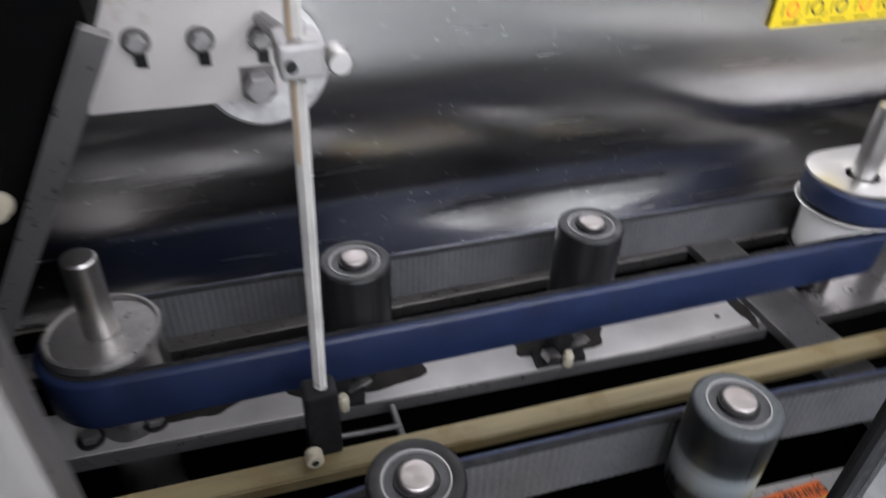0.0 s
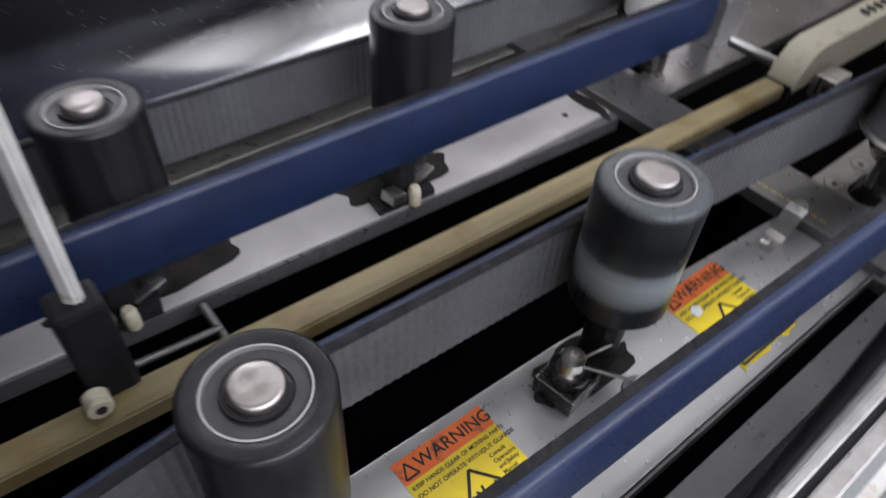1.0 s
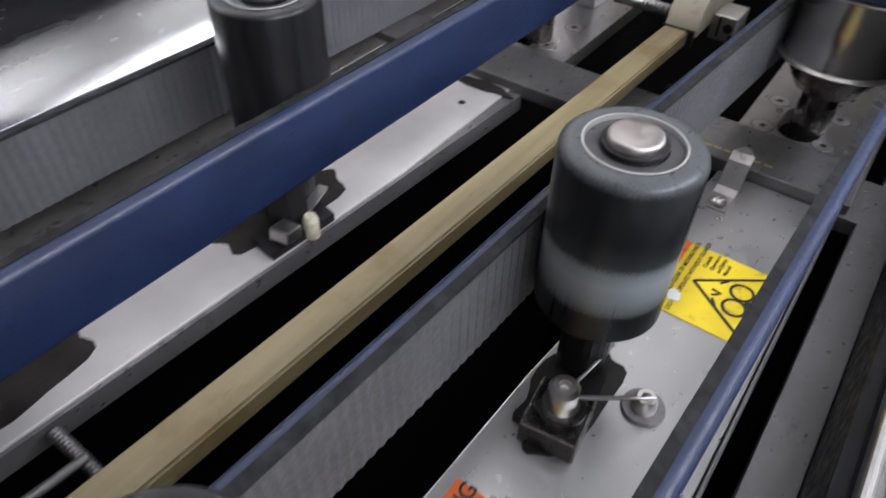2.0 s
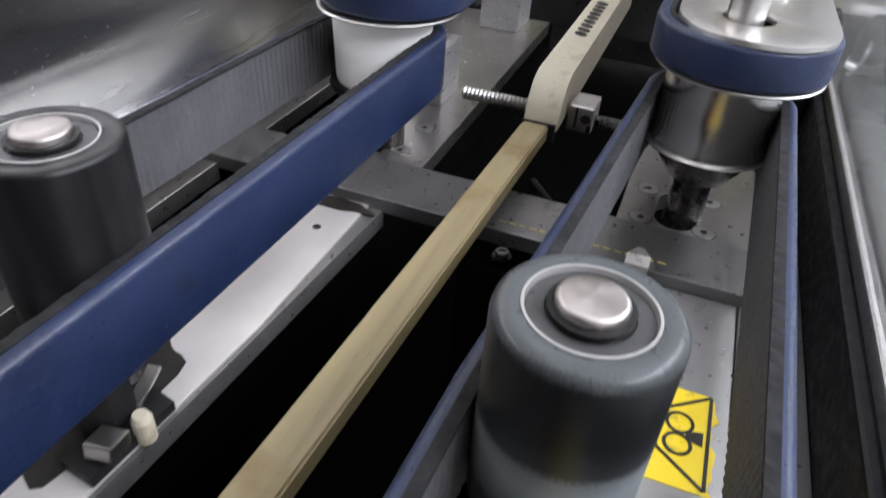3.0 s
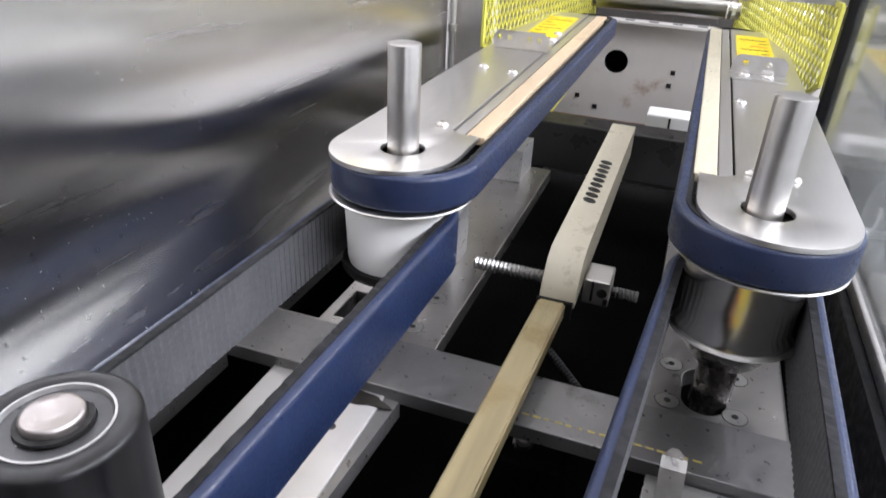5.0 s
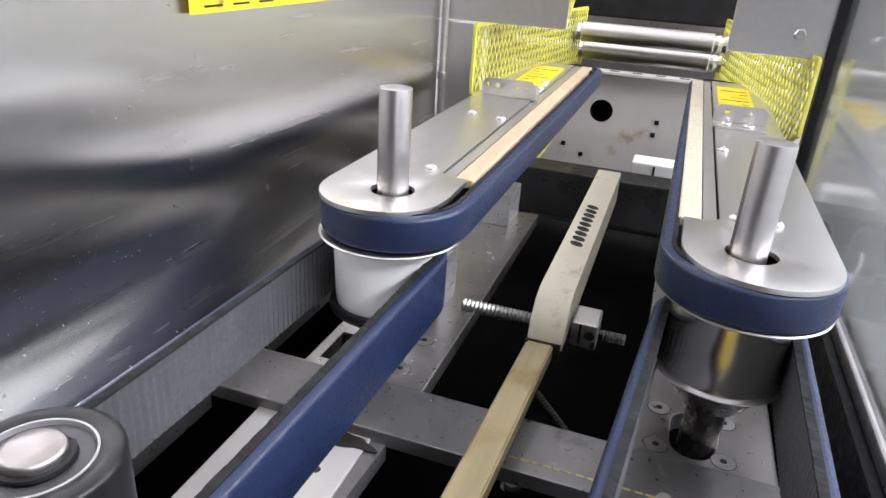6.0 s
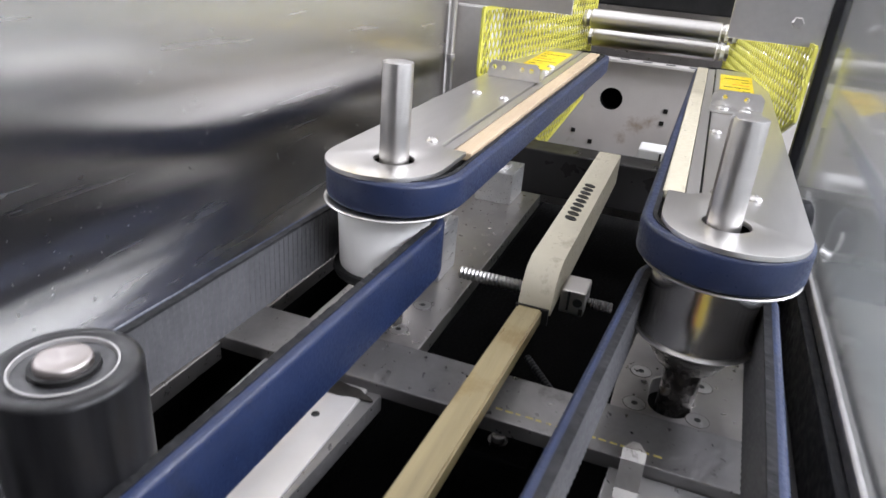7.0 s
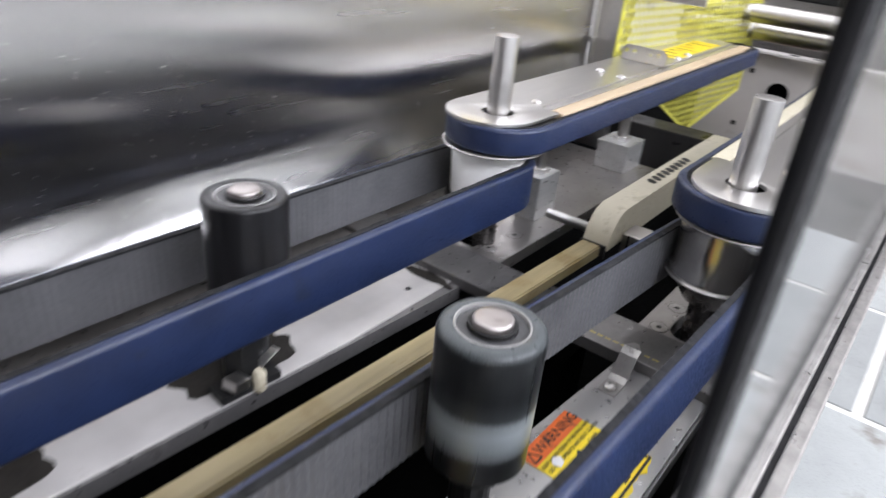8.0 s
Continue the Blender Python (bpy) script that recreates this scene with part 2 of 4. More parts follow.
M_MARK = mat("faded_yellow_marking", (0.46, 0.38, 0.10), 0.6, 0.0, 0.3, 150, bump=0.1, dirt=(0.16, 0.14, 0.10), dirt_amount=0.35, dirt_scale=160)
M_GREASE = mat("old_grease", (0.016, 0.014, 0.012), 0.5, 0.0, 0.5, 60, bump=0.15, bump_scale=300, spec=0.25)
M_DARK = mat("black_oxide_steel", (0.016, 0.016, 0.016), 0.45, 0.2, 0.3, 30, bump=0.1, spec=0.25)
# near-black base colour holds the shade of the machine's unlit inside
M_VOID = mat("void_shade_black", (0.0035, 0.0035, 0.0035), 0.8, 0.0, 0.4, 10, bump=0.2, spec=0.05)
M_BLUE = mat("blue_belt_cover", (0.0108, 0.0195, 0.056), 0.42, 0.0, 0.22, 25, (1, 1, 1), 0.25, 500, (0.012, 0.016, 0.03), 0.1, 16)
M_CORE = mat("grey_belt_core", (0.074, 0.074, 0.078), 0.65, 0.0, 0.18, 30, (1, 1, 1), 0.3, 400, (0.06, 0.06, 0.06), 0.15, 20)
M_EDGE = mat("frayed_belt_edge", (0.018, 0.018, 0.019), 0.8, 0.0, 0.4, 120, bump=0.4, spec=0.2)
M_RUBBER = mat("black_roller_rubber", (0.010, 0.010, 0.011), 0.34, 0.0, 0.6, 40, (4, 4, 0.2), 0.0, 60, spec=0.4, rough_vary=0.05)
M_CREAM = mat("cream_wear_plastic", (0.25, 0.20, 0.105), 0.42, 0.0, 0.24, 26, (0.25, 4, 4), 0.08, 200, (0.20, 0.145, 0.06), 0.22, 18)
M_IVORY = mat("ivory_wear_plastic", (0.50, 0.455, 0.345), 0.4, 0.0, 0.08, 20, (1, 1, 1), 0.08, 200, (0.22, 0.18, 0.12), 0.14, 20)
M_STRIP = mat("tan_slide_strip", (0.52, 0.40, 0.27), 0.45, 0.0, 0.12, 20, (0.3, 3, 3), 0.06, 200, (0.4, 0.3, 0.2), 0.1, 12)
M_WHITE = mat("white_drum_plastic", (0.95, 0.935, 0.90), 0.35, 0.0, 0.015, 8, bump=0.0, rough_vary=0.02)
M_YELLOW = mat("yellow_guard_paint", (0.60, 0.57, 0.09), 0.4, 0.0, 0.1, 40, bump=0.1, dirt=(0.25, 0.2, 0.05), dirt_amount=0.1)
M_LABEL_Y = mat("yellow_label", (0.80, 0.60, 0.02), 0.4, 0.0, 0.08, 40, bump=0.02, dirt=(0.3, 0.22, 0.03), dirt_amount=0.12, dirt_scale=60)
M_LABEL_O = mat("orange_label", (0.80, 0.16, 0.03), 0.4, 0.0, 0.08, 40, bump=0.02, dirt=(0.25, 0.06, 0.03), dirt_amount=0.12, dirt_scale=60)
M_INK = mat("black_ink", (0.012, 0.011, 0.010), 0.45, 0.0, 0.1, 60, bump=0.0)
M_GASKET = mat("black_gasket_rubber", (0.008, 0.008, 0.009), 0.5, 0.0, 0.2, 40, bump=0.1, spec=0.2)
M_ALU = mat("anodised_aluminium", (0.68, 0.68, 0.67), 0.38, 0.9, 0.08, 30, (0.3, 3, 3), 0.06, 200)
M_TILE = mat("grey_floor_tile", (0.33, 0.345, 0.34), 0.35, 0.0, 0.12, 5, bump=0.08, dirt=(0.2, 0.19, 0.17), dirt_amount=0.12, dirt_scale=5, random_tint=0.12)
M_GROUT = mat("pale_grout", (0.68, 0.665, 0.63), 0.8, 0.0, 0.12, 20, bump=0.2, dirt=(0.34, 0.24, 0.15), dirt_amount=0.2, dirt_scale=5)
M_HALL = mat("hall_wall_paint", (0.82, 0.81, 0.80), 0.6, 0.0, 0.06, 2, bump=0.05)
M_ROD = mat("pale_worn_rod", (0.68, 0.665, 0.63), 0.45, 0.35, 0.15, 40, bump=0.1, dirt=(0.3, 0.26, 0.2), dirt_amount=0.05, dirt_scale=40)
M_WHITE_CAST = mat("chalky_cast_metal", (0.62, 0.61, 0.60), 0.6, 0.2, 0.25, 60, bump=0.5, bump_scale=250, dirt=(0.2, 0.19, 0.18), dirt_amount=0.1, dirt_scale=45)
M_CAST = mat("grey_cast_bracket", (0.42, 0.41, 0.40), 0.45, 0.7, 0.15, 30, bump=0.25, dirt=(0.1, 0.1, 0.1), dirt_amount=0.15, dirt_scale=30)

# worn roller: grey rubber with a chalky rubbed ring low on its face and a painted rim highlight
M_WORN = mat("worn_grey_roller", (0.008, 0.0088, 0.0095), 0.31, 0.0, 0.4, 45, (4, 4, 0.2), 0.0, 60, spec=0.32, rough_vary=0.05)
nt = M_WORN.node_tree
b = nt.nodes["Principled BSDF"]
src = b.inputs["Base Color"].links[0].from_socket
tc = nt.nodes.new("ShaderNodeTexCoord")
sep = nt.nodes.new("ShaderNodeSeparateXYZ")
nt.links.new(tc.outputs["Object"], sep.inputs[0])
wob = nt.nodes.new("ShaderNodeTexNoise")
wob.inputs["Scale"].default_value = 60
add = nt.nodes.new("ShaderNodeMath")
add.operation = "MULTIPLY_ADD"
add.inputs[1].default_value = 0.004
nt.links.new(wob.outputs[0], add.inputs[0])
nt.links.new(sep.outputs["Z"], add.inputs[2])
cr = nt.nodes.new("ShaderNodeValToRGB")
cr.color_ramp.elements[0].position, cr.color_ramp.elements[0].color = 0.0, (0, 0, 0, 1)
# stops above 0.91 paint the light caught by the rounded top rim
cr.color_ramp.elements[1].position, cr.color_ramp.elements[1].color = 1.0, (0.24, 0.24, 0.24, 1)
for pos, v in ((0.43, 0.0), (0.46, 0.20), (0.51, 0.36), (0.57, 0.44), (0.62, 0.32), (0.65, 0.04), (0.74, 0.0), (0.91, 0.0), (0.95, 0.16)):
    e = cr.color_ramp.elements.new(pos)
    e.color = (v, v, v, 1)
rng = nt.nodes.new("ShaderNodeMapRange")
rng.inputs["From Min"].default_value, rng.inputs["From Max"].default_value = 0.012, 0.126
nt.links.new(add.outputs[0], rng.inputs["Value"])
nt.links.new(rng.outputs[0], cr.inputs[0])
mx = nt.nodes.new("ShaderNodeMix")
mx.data_type = "RGBA"
nt.links.new(cr.outputs[0], mx.inputs[0])
nt.links.new(src, mx.inputs[6])
mx.inputs[7].default_value = (0.40, 0.44, 0.45, 1)
nt.links.new(mx.outputs[2], b.inputs["Base Color"])

M_MATTE = mat("bead_blasted_panel", (0.60, 0.57, 0.54), 0.5, 0.15, 0.08, 10, bump=0.08, dirt=(0.35, 0.27, 0.2), dirt_amount=0.1, dirt_scale=9)

# clear door pane
M_GLASS = bpy.data.materials.new("clear_door_pane")
M_GLASS.use_nodes = True
g = M_GLASS.node_tree.nodes["Principled BSDF"]
g.inputs["Base Color"].default_value = (0.50, 0.515, 0.515, 1)
g.inputs["Transmission Weight"].default_value = 0.93
g.inputs["Roughness"].default_value = 0.09
g.inputs["IOR"].default_value = 1.5
M_LAMP = bpy.data.materials.new("lamp_diffuser")
M_LAMP.use_nodes = True
g = M_LAMP.node_tree.nodes["Principled BSDF"]
g.inputs["Emission Color"].default_value = (1, 0.97, 0.93, 1)
g.inputs["Emission Strength"].default_value = 1.5


# ---- setting: hall, enclosure ----
floor = tagged(part("floor", box(-4, 4, -4.5, 3, -1.0, -0.906), M_GROUT), "pale grout bed of the tiled hall floor", "floor", kind="structure")
for nm, b4 in (("wall_south", (-4, 4, -4.6, -4.5)), ("wall_north", (-4, 4, 3, 3.1)), ("wall_west", (-4.1, -4, -4.5, 3)), ("wall_east", (4, 4.1, -4.5, 3))):
    tagged(part(nm, box(*b4, -1.0, 2.7), M_HALL), "plain off-white painted hall wall", "wall", kind="structure")
tagged(part("ceiling", box(-4, 4, -4.5, 3, 2.7, 2.8), M_HALL), "plain pale hall ceiling", "ceiling", kind="structure")
for lx, ly in LAMPS:
    lamp = thing("ceiling_lamp", "long white fluorescent ceiling lamp, added out of view", "lamp", "hall lamps", at=(lx, ly, 2.7))
    part("housing", box(-0.82, 0.82, -0.62, 0.62, -0.10, 0.0, 0.01), M_HALL, lamp)
    part("diffuser", box(-0.8, 0.8, -0.60, 0.60, -0.13, -0.10, 0.008), M_LAMP, lamp, "glowing white diffuser")

# stainless back sheet; its foot curves out towards the belt, less so along its length
levels = [0.75, 0.55, 0.40, 0.30, 0.24, 0.20, 0.17] + [0.15 - 0.005 * i for i in range(24)]
bm = bmesh.new()
cols = []
for i in range(97):
    x = -1.15 + 1.385 * i / 96
    fade = min(max((0.02 - x) / 0.38, 0.0), 1.0) * min(max((x + 0.70) / 0.34, 0.0), 1.0)
    foot = 0.003 + 0.0235 * fade * fade * (3 - 2 * fade)
    col = []
    for z in levels:
        u = min(max((0.101 - z) / 0.054, 0.0), 1.0) ** 0.88
        wave = 0.0005 * math.sin(x * 7 + 0.6) + 0.0003 * noise.noise((x * 5, z * 9, 4))
        col.append(bm.verts.new((x, 0.2 - foot * u * u + wave, z)))
    cols.append(col)
for a, c in zip(cols, cols[1:]):
    for i in range(len(levels) - 1):
        bm.faces.new((a[i], a[i + 1], c[i + 1], c[i]))
sheet = part("wall_stainless", bm, M_WALL)
sol = sheet.modifiers.new("thick", "SOLIDIFY")
sol.thickness, sol.offset = 0.003, -1
smooth(sheet, 60)
tagged(sheet, "brushed stainless steel sheet with scratches behind the belts", "wall", kind="structure")
# pan and frame sides coloured almost black, so the gaps read as unlit
tagged(part("machine_base", box(-1.3, 1.1, -0.175, 0.24, -0.36, -0.32), M_VOID), "base pan, near-black to stand for the unlit gap below the belts", "base", kind="structure")
tagged(part("machine_side", box(-1.3, 1.1, 0.215, 0.235, -0.32, 0.05), M_VOID), "inner side of the machine frame, near-black for shade", "frame", kind="structure")
tagged(part("machine_front", box(-1.3, 1.1, -0.178, -0.172, -0.32, -0.012), M_VOID), "front skirt of the machine frame, near-black for shade", "frame", kind="structure")
# unseen end wall, set close and near-black to darken this end
tagged(part("light_block_end", box(-0.88, -0.86, -0.170, 0.196, -0.32, 0.6), M_VOID), "unseen near-black end wall added to darken the belts' end", "frame", kind="structure")

# unseen hood added to keep ceiling light off the end of the belts
tagged(part("light_block_hood", box(-0.88, -0.69, -0.170, 0.196, 0.601, 0.62), M_DARK), "unseen dark hood added to block overhead light at the belts' end", "hood", kind="structure")

# ---- decks ----
deck = tagged(part("left_deck_plate", prism(rect(-0.1505, 0.205, 0.064, 0.2145), -0.012, 0.0, [rect(-0.142, -0.02, 0.150, 0.184), rect(-0.135, -0.1, 0.098, 0.142)], 0.0008), M_DECK), "worn grey steel deck plate with slots and countersunk screws", "deck plate", kind="structure")
pale = tagged(part("pale_deck_plate", prism([(-0.80, 0.100), (-0.315, 0.0745), (-0.196, 0.0755), (-0.196, 0.150), (-0.80, 0.142)], -0.010, -0.001, (), 0.0008), M_PALE), "pale scuffed steel plate under the blue belt", "deck plate", kind="structure")
tagged(part("deck_edge_bar", prism([(-0.80, 0.0972), (-0.196, 0.0662), (-0.196, 0.0752), (-0.315, 0.0742), (-0.80, 0.0997)], -0.014, -0.0022), M_BAR), "dark greasy edge bar along the pale plate", "bar", kind="structure")
tagged(part("back_ledge", box(-0.858, -0.1975, 0.184, 0.2145, -0.012, 0.001, 0.0008), M_DECK), "narrow worn steel ledge below the stainless sheet", "ledge", kind="structure")
tagged(part("cross_bar", box(-0.197, -0.151, -0.146, 0.2145, -0.004, 0.006, 0.001), M_BAR), "flat grey steel cross bar under the belts", "bar", kind="structure")
rdeck = tagged(part("right_deck_plate", prism(rect(-0.1505, 0.10, -0.146, -0.066), -0.012, 0.0, [arc(-0.1265, -0.1005, 0.0130, 90, 270, 14) + arc(-0.108, -0.1005, 0.0130, -90, 90, 14)], 0.0008), M_DECK), "worn steel bearing plate with countersunk screws", "deck plate", kind="structure")
rlow = tagged(part("label_plate", prism([(-0.858, -0.140), (-0.198, -0.140), (-0.198, -0.074), (-0.395, -0.060), (-0.858, -0.047)], -0.012, -0.001, (), 0.0008), M_LPLATE), "pale steel plate carrying warning labels", "deck plate", kind="structure")
tagged(part("front_rail", prism(rect(-0.858, 0.5, -0.172, -0.1405), -0.010, -0.0005, [rect(-0.155, -0.02, -0.157, -0.147), rect(-0.74, -0.200, -0.1525, -0.1425), rect(0.02, 0.14, -0.157, -0.147)], 0.0006), M_BAR), "dark grey slotted rail beside the belt", "rail", kind="structure")


def grease_stain(x, y, rx, ry, seed, parent, top):
    pts = []
    for k in range(40):
        a = math.tau * k / 40
        r = 1 + 0.38 * noise.noise((math.cos(a) * 1.7 + seed, math.sin(a) * 1.7, seed)) + 0.05 * noise.noise((math.cos(a) * 3, math.sin(a) * 3 + seed, 2))
        pts.append((x + rx * r * math.cos(a), y + ry * r * math.sin(a)))
    part("grease_stain", prism(pts, top - 0.0004, top + 0.0004), M_GREASE, parent, "dark oily grease stain")


grease_stain(-0.552, 0.116, 0.052, 0.019, 1.3, pale, -0.001)
grease_stain(-0.380, 0.111, 0.046, 0.022, 4.1, pale, -0.001)
grease_stain(-0.2035, 0.094, 0.006, 0.024, 9.1, pale, -0.001)
grease_stain(-0.672, 0.120, 0.030, 0.013, 7.7, pale, -0.001)
grease_stain(-0.392, -0.080, 0.034, 0.016, 5.9, rlow, -0.001)
grease_stain(-0.088, 0.122, 0.012, 0.013, 3.4, deck, 0.0)


def countersunk(x, y, z, parent):
    part("countersink", lathe([(0, 0.0002), (0.0073, 0.0002), (0.0075, -0.003)], (x, y, z), 28), M_GREASE, parent, "dark oily ring round the screw")
    s = part("countersunk_screw", lathe([(0, 0.0004), (0.0060, 0.0004), (0.0068, 0.0004), (0.0070, 0.0001), (0.0070, -0.003)], (x, y, z), 28), M_SCREW, parent)
    part("socket", lathe([(0, 0.0006), (0.0022, 0.0006), (0.0022, -0.001)], (x, y, z), 6), M_DARK, s)
    return s


for x, y in ((-0.086, 0.085), (-0.126, 0.087)):
    countersunk(x, y, 0.0, deck)
for x, y in ((-0.135, -0.080), (-0.097, -0.119), (-0.135, -0.118), (-0.097, -0.080)):
    countersunk(x, y, 0.0, rdeck)
for x, y in ((-0.231, 0.092), (-0.667, 0.112), (-0.215, 0.12)):
    part("tapped_hole", lathe([(0, 0.0003), (0.0017, 0.0003), (0.0021, 0.0005), (0.0026, 0.0)], (x, y, -0.001), 18), M_DARK, pale)


# ---- belts ----
def belt(name, circles, z0, z1, label, ribbed=True):
    path = hull_path(circles)
    ob = thing(name, label, "belt", "drive belts")
    smooth(part("cover", band(path, -0.0054 if ribbed else -0.0070, -0.0018 if ribbed else -0.0014, z0, z1, crown=0.0018 if ribbed else 0.0014), M_BLUE, ob, "dark blue rubber cover"), 50)
    part("core", band(path, -0.0088, -0.0054 if ribbed else -0.0070, z0 + 0.0006, z1 - 0.0006, rib=0.0006 if ribbed else 0), M_CORE, ob, "grey ribbed inner face")
    part("edge_weave", band(path, -0.0092 if ribbed else -0.0086, -0.0050 if ribbed else -0.0060, z1 - 0.0010, z1 + 0.0006, fray=0.0008), M_EDGE, ob, "dark frayed woven edge")
    return ob


LZ0, LZ1, UZ0, UZ1 = 0.040, 0.0805, 0.0975, 0.1195
belt("lower_belt", [(-0.720, 0.121, 0.0438), (-0.116, 0.1085, 0.0438)], LZ0, LZ1, "wide dark blue belt running round a white drum")
belt("lower_belt", [(-0.720, -0.089, 0.0378), (-0.118, -0.104, 0.0410), (-0.379, -0.076, 0.0337), (-0.560, -0.069, 0.0337)], LZ0 - 0.005, LZ1, "wide dark blue belt running round a bright steel drum")
belt("upper_belt", [(-0.112, 0.099, 0.0475), (0.462, 0.0795, 0.0320)], UZ0, UZ1, "blue belt round the upper conveyor beside the stainless sheet", False)
belt("upper_belt", [(-0.112, -0.107, 0.0475), (0.462, -0.0985, 0.0335)], UZ0, UZ1, "blue belt round the upper conveyor beside the clear door", False)


# ---- rollers ----
def roller(x, y, body, label, z0=0.046, rim=0.0022):
    ob = thing("belt_roller", label, "roller", "belt rollers", at=(x, y, 0))
    R, zt = 0.0248, 0.1185
    smooth(part("sleeve", lathe([(0.008, z0), (R - 0.001, z0), (R, z0 + 0.001), (R, zt - rim), (R - 0.13 * rim, zt - 0.5 * rim), (R - 0.5 * rim, zt - 0.13 * rim), (R - rim, zt), (0.0178, zt), (0.0172, zt - 0.0005), (0.0170, zt - 0.003), (0.0085, zt - 0.003)], seg=64), body, ob))
    smooth(part("bearing_ring", lathe([(0.0172, zt - 0.002), (0.0174, zt + 0.0001), (0.0166, zt + 0.0001), (0.0160, zt - 0.0024)], seg=48), M_CAST, ob, "thin bright bearing ring"))
    smooth(part("bearing_seal", lathe([(0.0160, zt - 0.003), (0.0160, zt - 0.0014), (0.0115, zt - 0.0014), (0.0110, zt - 0.0026), (0.0098, zt - 0.0026)], seg=48), M_SEAL, ob, "dark grey bearing seal"))
    smooth(part("cap", lathe([(0.0094, zt - 0.003), (0.0094, zt + 0.0022), (0.0091, zt + 0.0030), (0.0084, zt + 0.0036), (0.0076, zt + 0.00385), (0.0040, zt + 0.0041), (0, zt + 0.0041)], seg=40), M_CAP, ob, "polished steel shaft end"), 50)
    clip = part("snap_ring", prism(arc(0, 0, 0.0112, 25, 335, 30) + arc(0, 0, 0.0094, 335, 25, 30), zt - 0.0006, zt + 0.0006), M_DARK, ob, "black snap ring")
    part("spindle", rod((0, 0, -0.02), (0, 0, z0 + 0.001), 0.0105), M_DARK, ob)
    part("end_hub", lathe([(0.008, z0 - 0.008), (0.018, z0 - 0.008), (0.020, z0 - 0.004), (0.020, z0 + 0.001), (0.008, z0 + 0.001)], seg=32), M_DARK, ob, "dark lower bearing hub")
    return ob


roller(-0.561, -0.0695, M_RUBBER, "black rubber roller with polished steel shaft end")
roller(-0.379, -0.076, M_WORN, "worn grey rubber roller with a chalky ring", rim=0.0042)
roller(-0.552, 0.109, M_RUBBER, "black rubber roller with a scuffed face")
roller(-0.373, 0.1030, M_RUBBER, "black rubber roller beside the wide blue belt")

# end pulley with its stub shaft
pul = thing("end_pulley", "steel belt pulley with a rimmed disc and stub shaft", "pulley", at=(-0.720, 0.122, 0))
smooth(part("disc", lathe([(0, 0.086), (0.033, 0.086), (0.0345, 0.0885), (0.0365, 0.0885), (0.0375, 0.086), (0.0375, 0.083), (0, 0.083)], seg=64), M_SCREW, pul, "rimmed steel disc"))
smooth(part("drum", lathe([(0, 0.032), (0.0355, 0.032), (0.0355, 0.083), (0, 0.083)], seg=48), M_PLATE, pul))
smooth(part("stub_shaft", rod((0, 0, 0.086), (0.002, -0.004, 0.150), 0.0105, 32, 0.0015), M_SHAFT, pul))
smooth(part("hub", lathe([(0, -0.09), (0.022, -0.09), (0.022, 0.0), (0.013, 0.001), (0.013, 0.032)], seg=32), M_BAR, pul))
rp = thing("end_pulley", "steel end pulley of the belt by the door", "pulley", at=(-0.720, -0.089, 0))
smooth(part("drum", lathe([(0, 0.001), (0.012, 0.001), (0.012, 0.032), (0.0290, 0.032), (0.0290, 0.083), (0.033, 0.084), (0.033, 0.087), (0, 0.087)], seg=48), M_PLATE, rp))


# ---- drums ----
def drum(x, y, body, label, top, keyway, rim=(0.0, 0.0)):
    ob = thing("drive_drum", label, "drum", "drive drums", at=(x, y, 0))
    if body is M_WHITE:
        smooth(part("drum_body", lathe([(0, 0.047), (0.0300, 0.047), (0.0306, 0.050), (0.0316, 0.075), (0.0325, 0.0942), (0, 0.0942)], (0, 0.0045, 0), seg=64), body, ob, "white plastic drum body"))
        smooth(part("lower_flange", lathe([(0, 0.041), (0.0335, 0.041), (0.0350, 0.044), (0.0340, 0.0470), (0, 0.0470)], (0, 0.0045, 0), seg=64), M_DARK, ob))
    else:
        smooth(part("drum_body", lathe([(0, 0.052), (0.034, 0.052), (0.0336, 0.056), (0.0316, 0.060), (0.0318, 0.075), (0.0322, 0.090), (0.0324, 0.0942), (0, 0.0942)], seg=64), body, ob, "bright turned steel drum body"))
        smooth(part("lower_flange", lathe([(0, 0.050), (0.0355, 0.050), (0.0365, 0.0512), (0.0355, 0.0525), (0, 0.0525)], seg=64), M_SHAFT, ob))
        smooth(part("collar", lathe([(0, 0.030), (0.019, 0.030), (0.0215, 0.034), (0.0285, 0.046), (0.030, 0.050), (0, 0.050)], seg=48), M_OILY, ob, "black oily cone below the drum"))
    smooth(part("top_flange", lathe([(0, 0.0942), (0.0445, 0.0950), (0.0452, 0.0955), (0.0452, 0.0960), (0.0445, 0.0966), (0, 0.0966)], (*rim, 0), seg=72), M_SHAFT, ob, "bright thin steel flange"))
    smooth(part("drum_shaft", lathe([(0, -0.05), (0.0115, -0.05), (0.0115, 0.05), (0, 0.05)], seg=32), M_OILY, ob, "dark oily shaft"))
    key = radians(keyway)
    ring_ = [(0.0098 * math.cos(key + radians(a)), 0.0098 * math.sin(key + radians(a))) for a in range(12, 349, 8)]
    c, s = math.cos(key), math.sin(key)
    ring_ += [(0.0075 * c + 0.0019 * s, 0.0075 * s - 0.0019 * c), (0.0075 * c - 0.0019 * s, 0.0075 * s + 0.0019 * c)]
    smooth(part("shaft_end", prism(ring_, 0.0966, top, (), 0.0008), M_SHAFT, ob, "bright turned shaft end with a keyway"), 30)
    return ob


drum(-0.118, 0.100, M_WHITE, "white plastic drive drum with a tall steel shaft", 0.1845, 120)
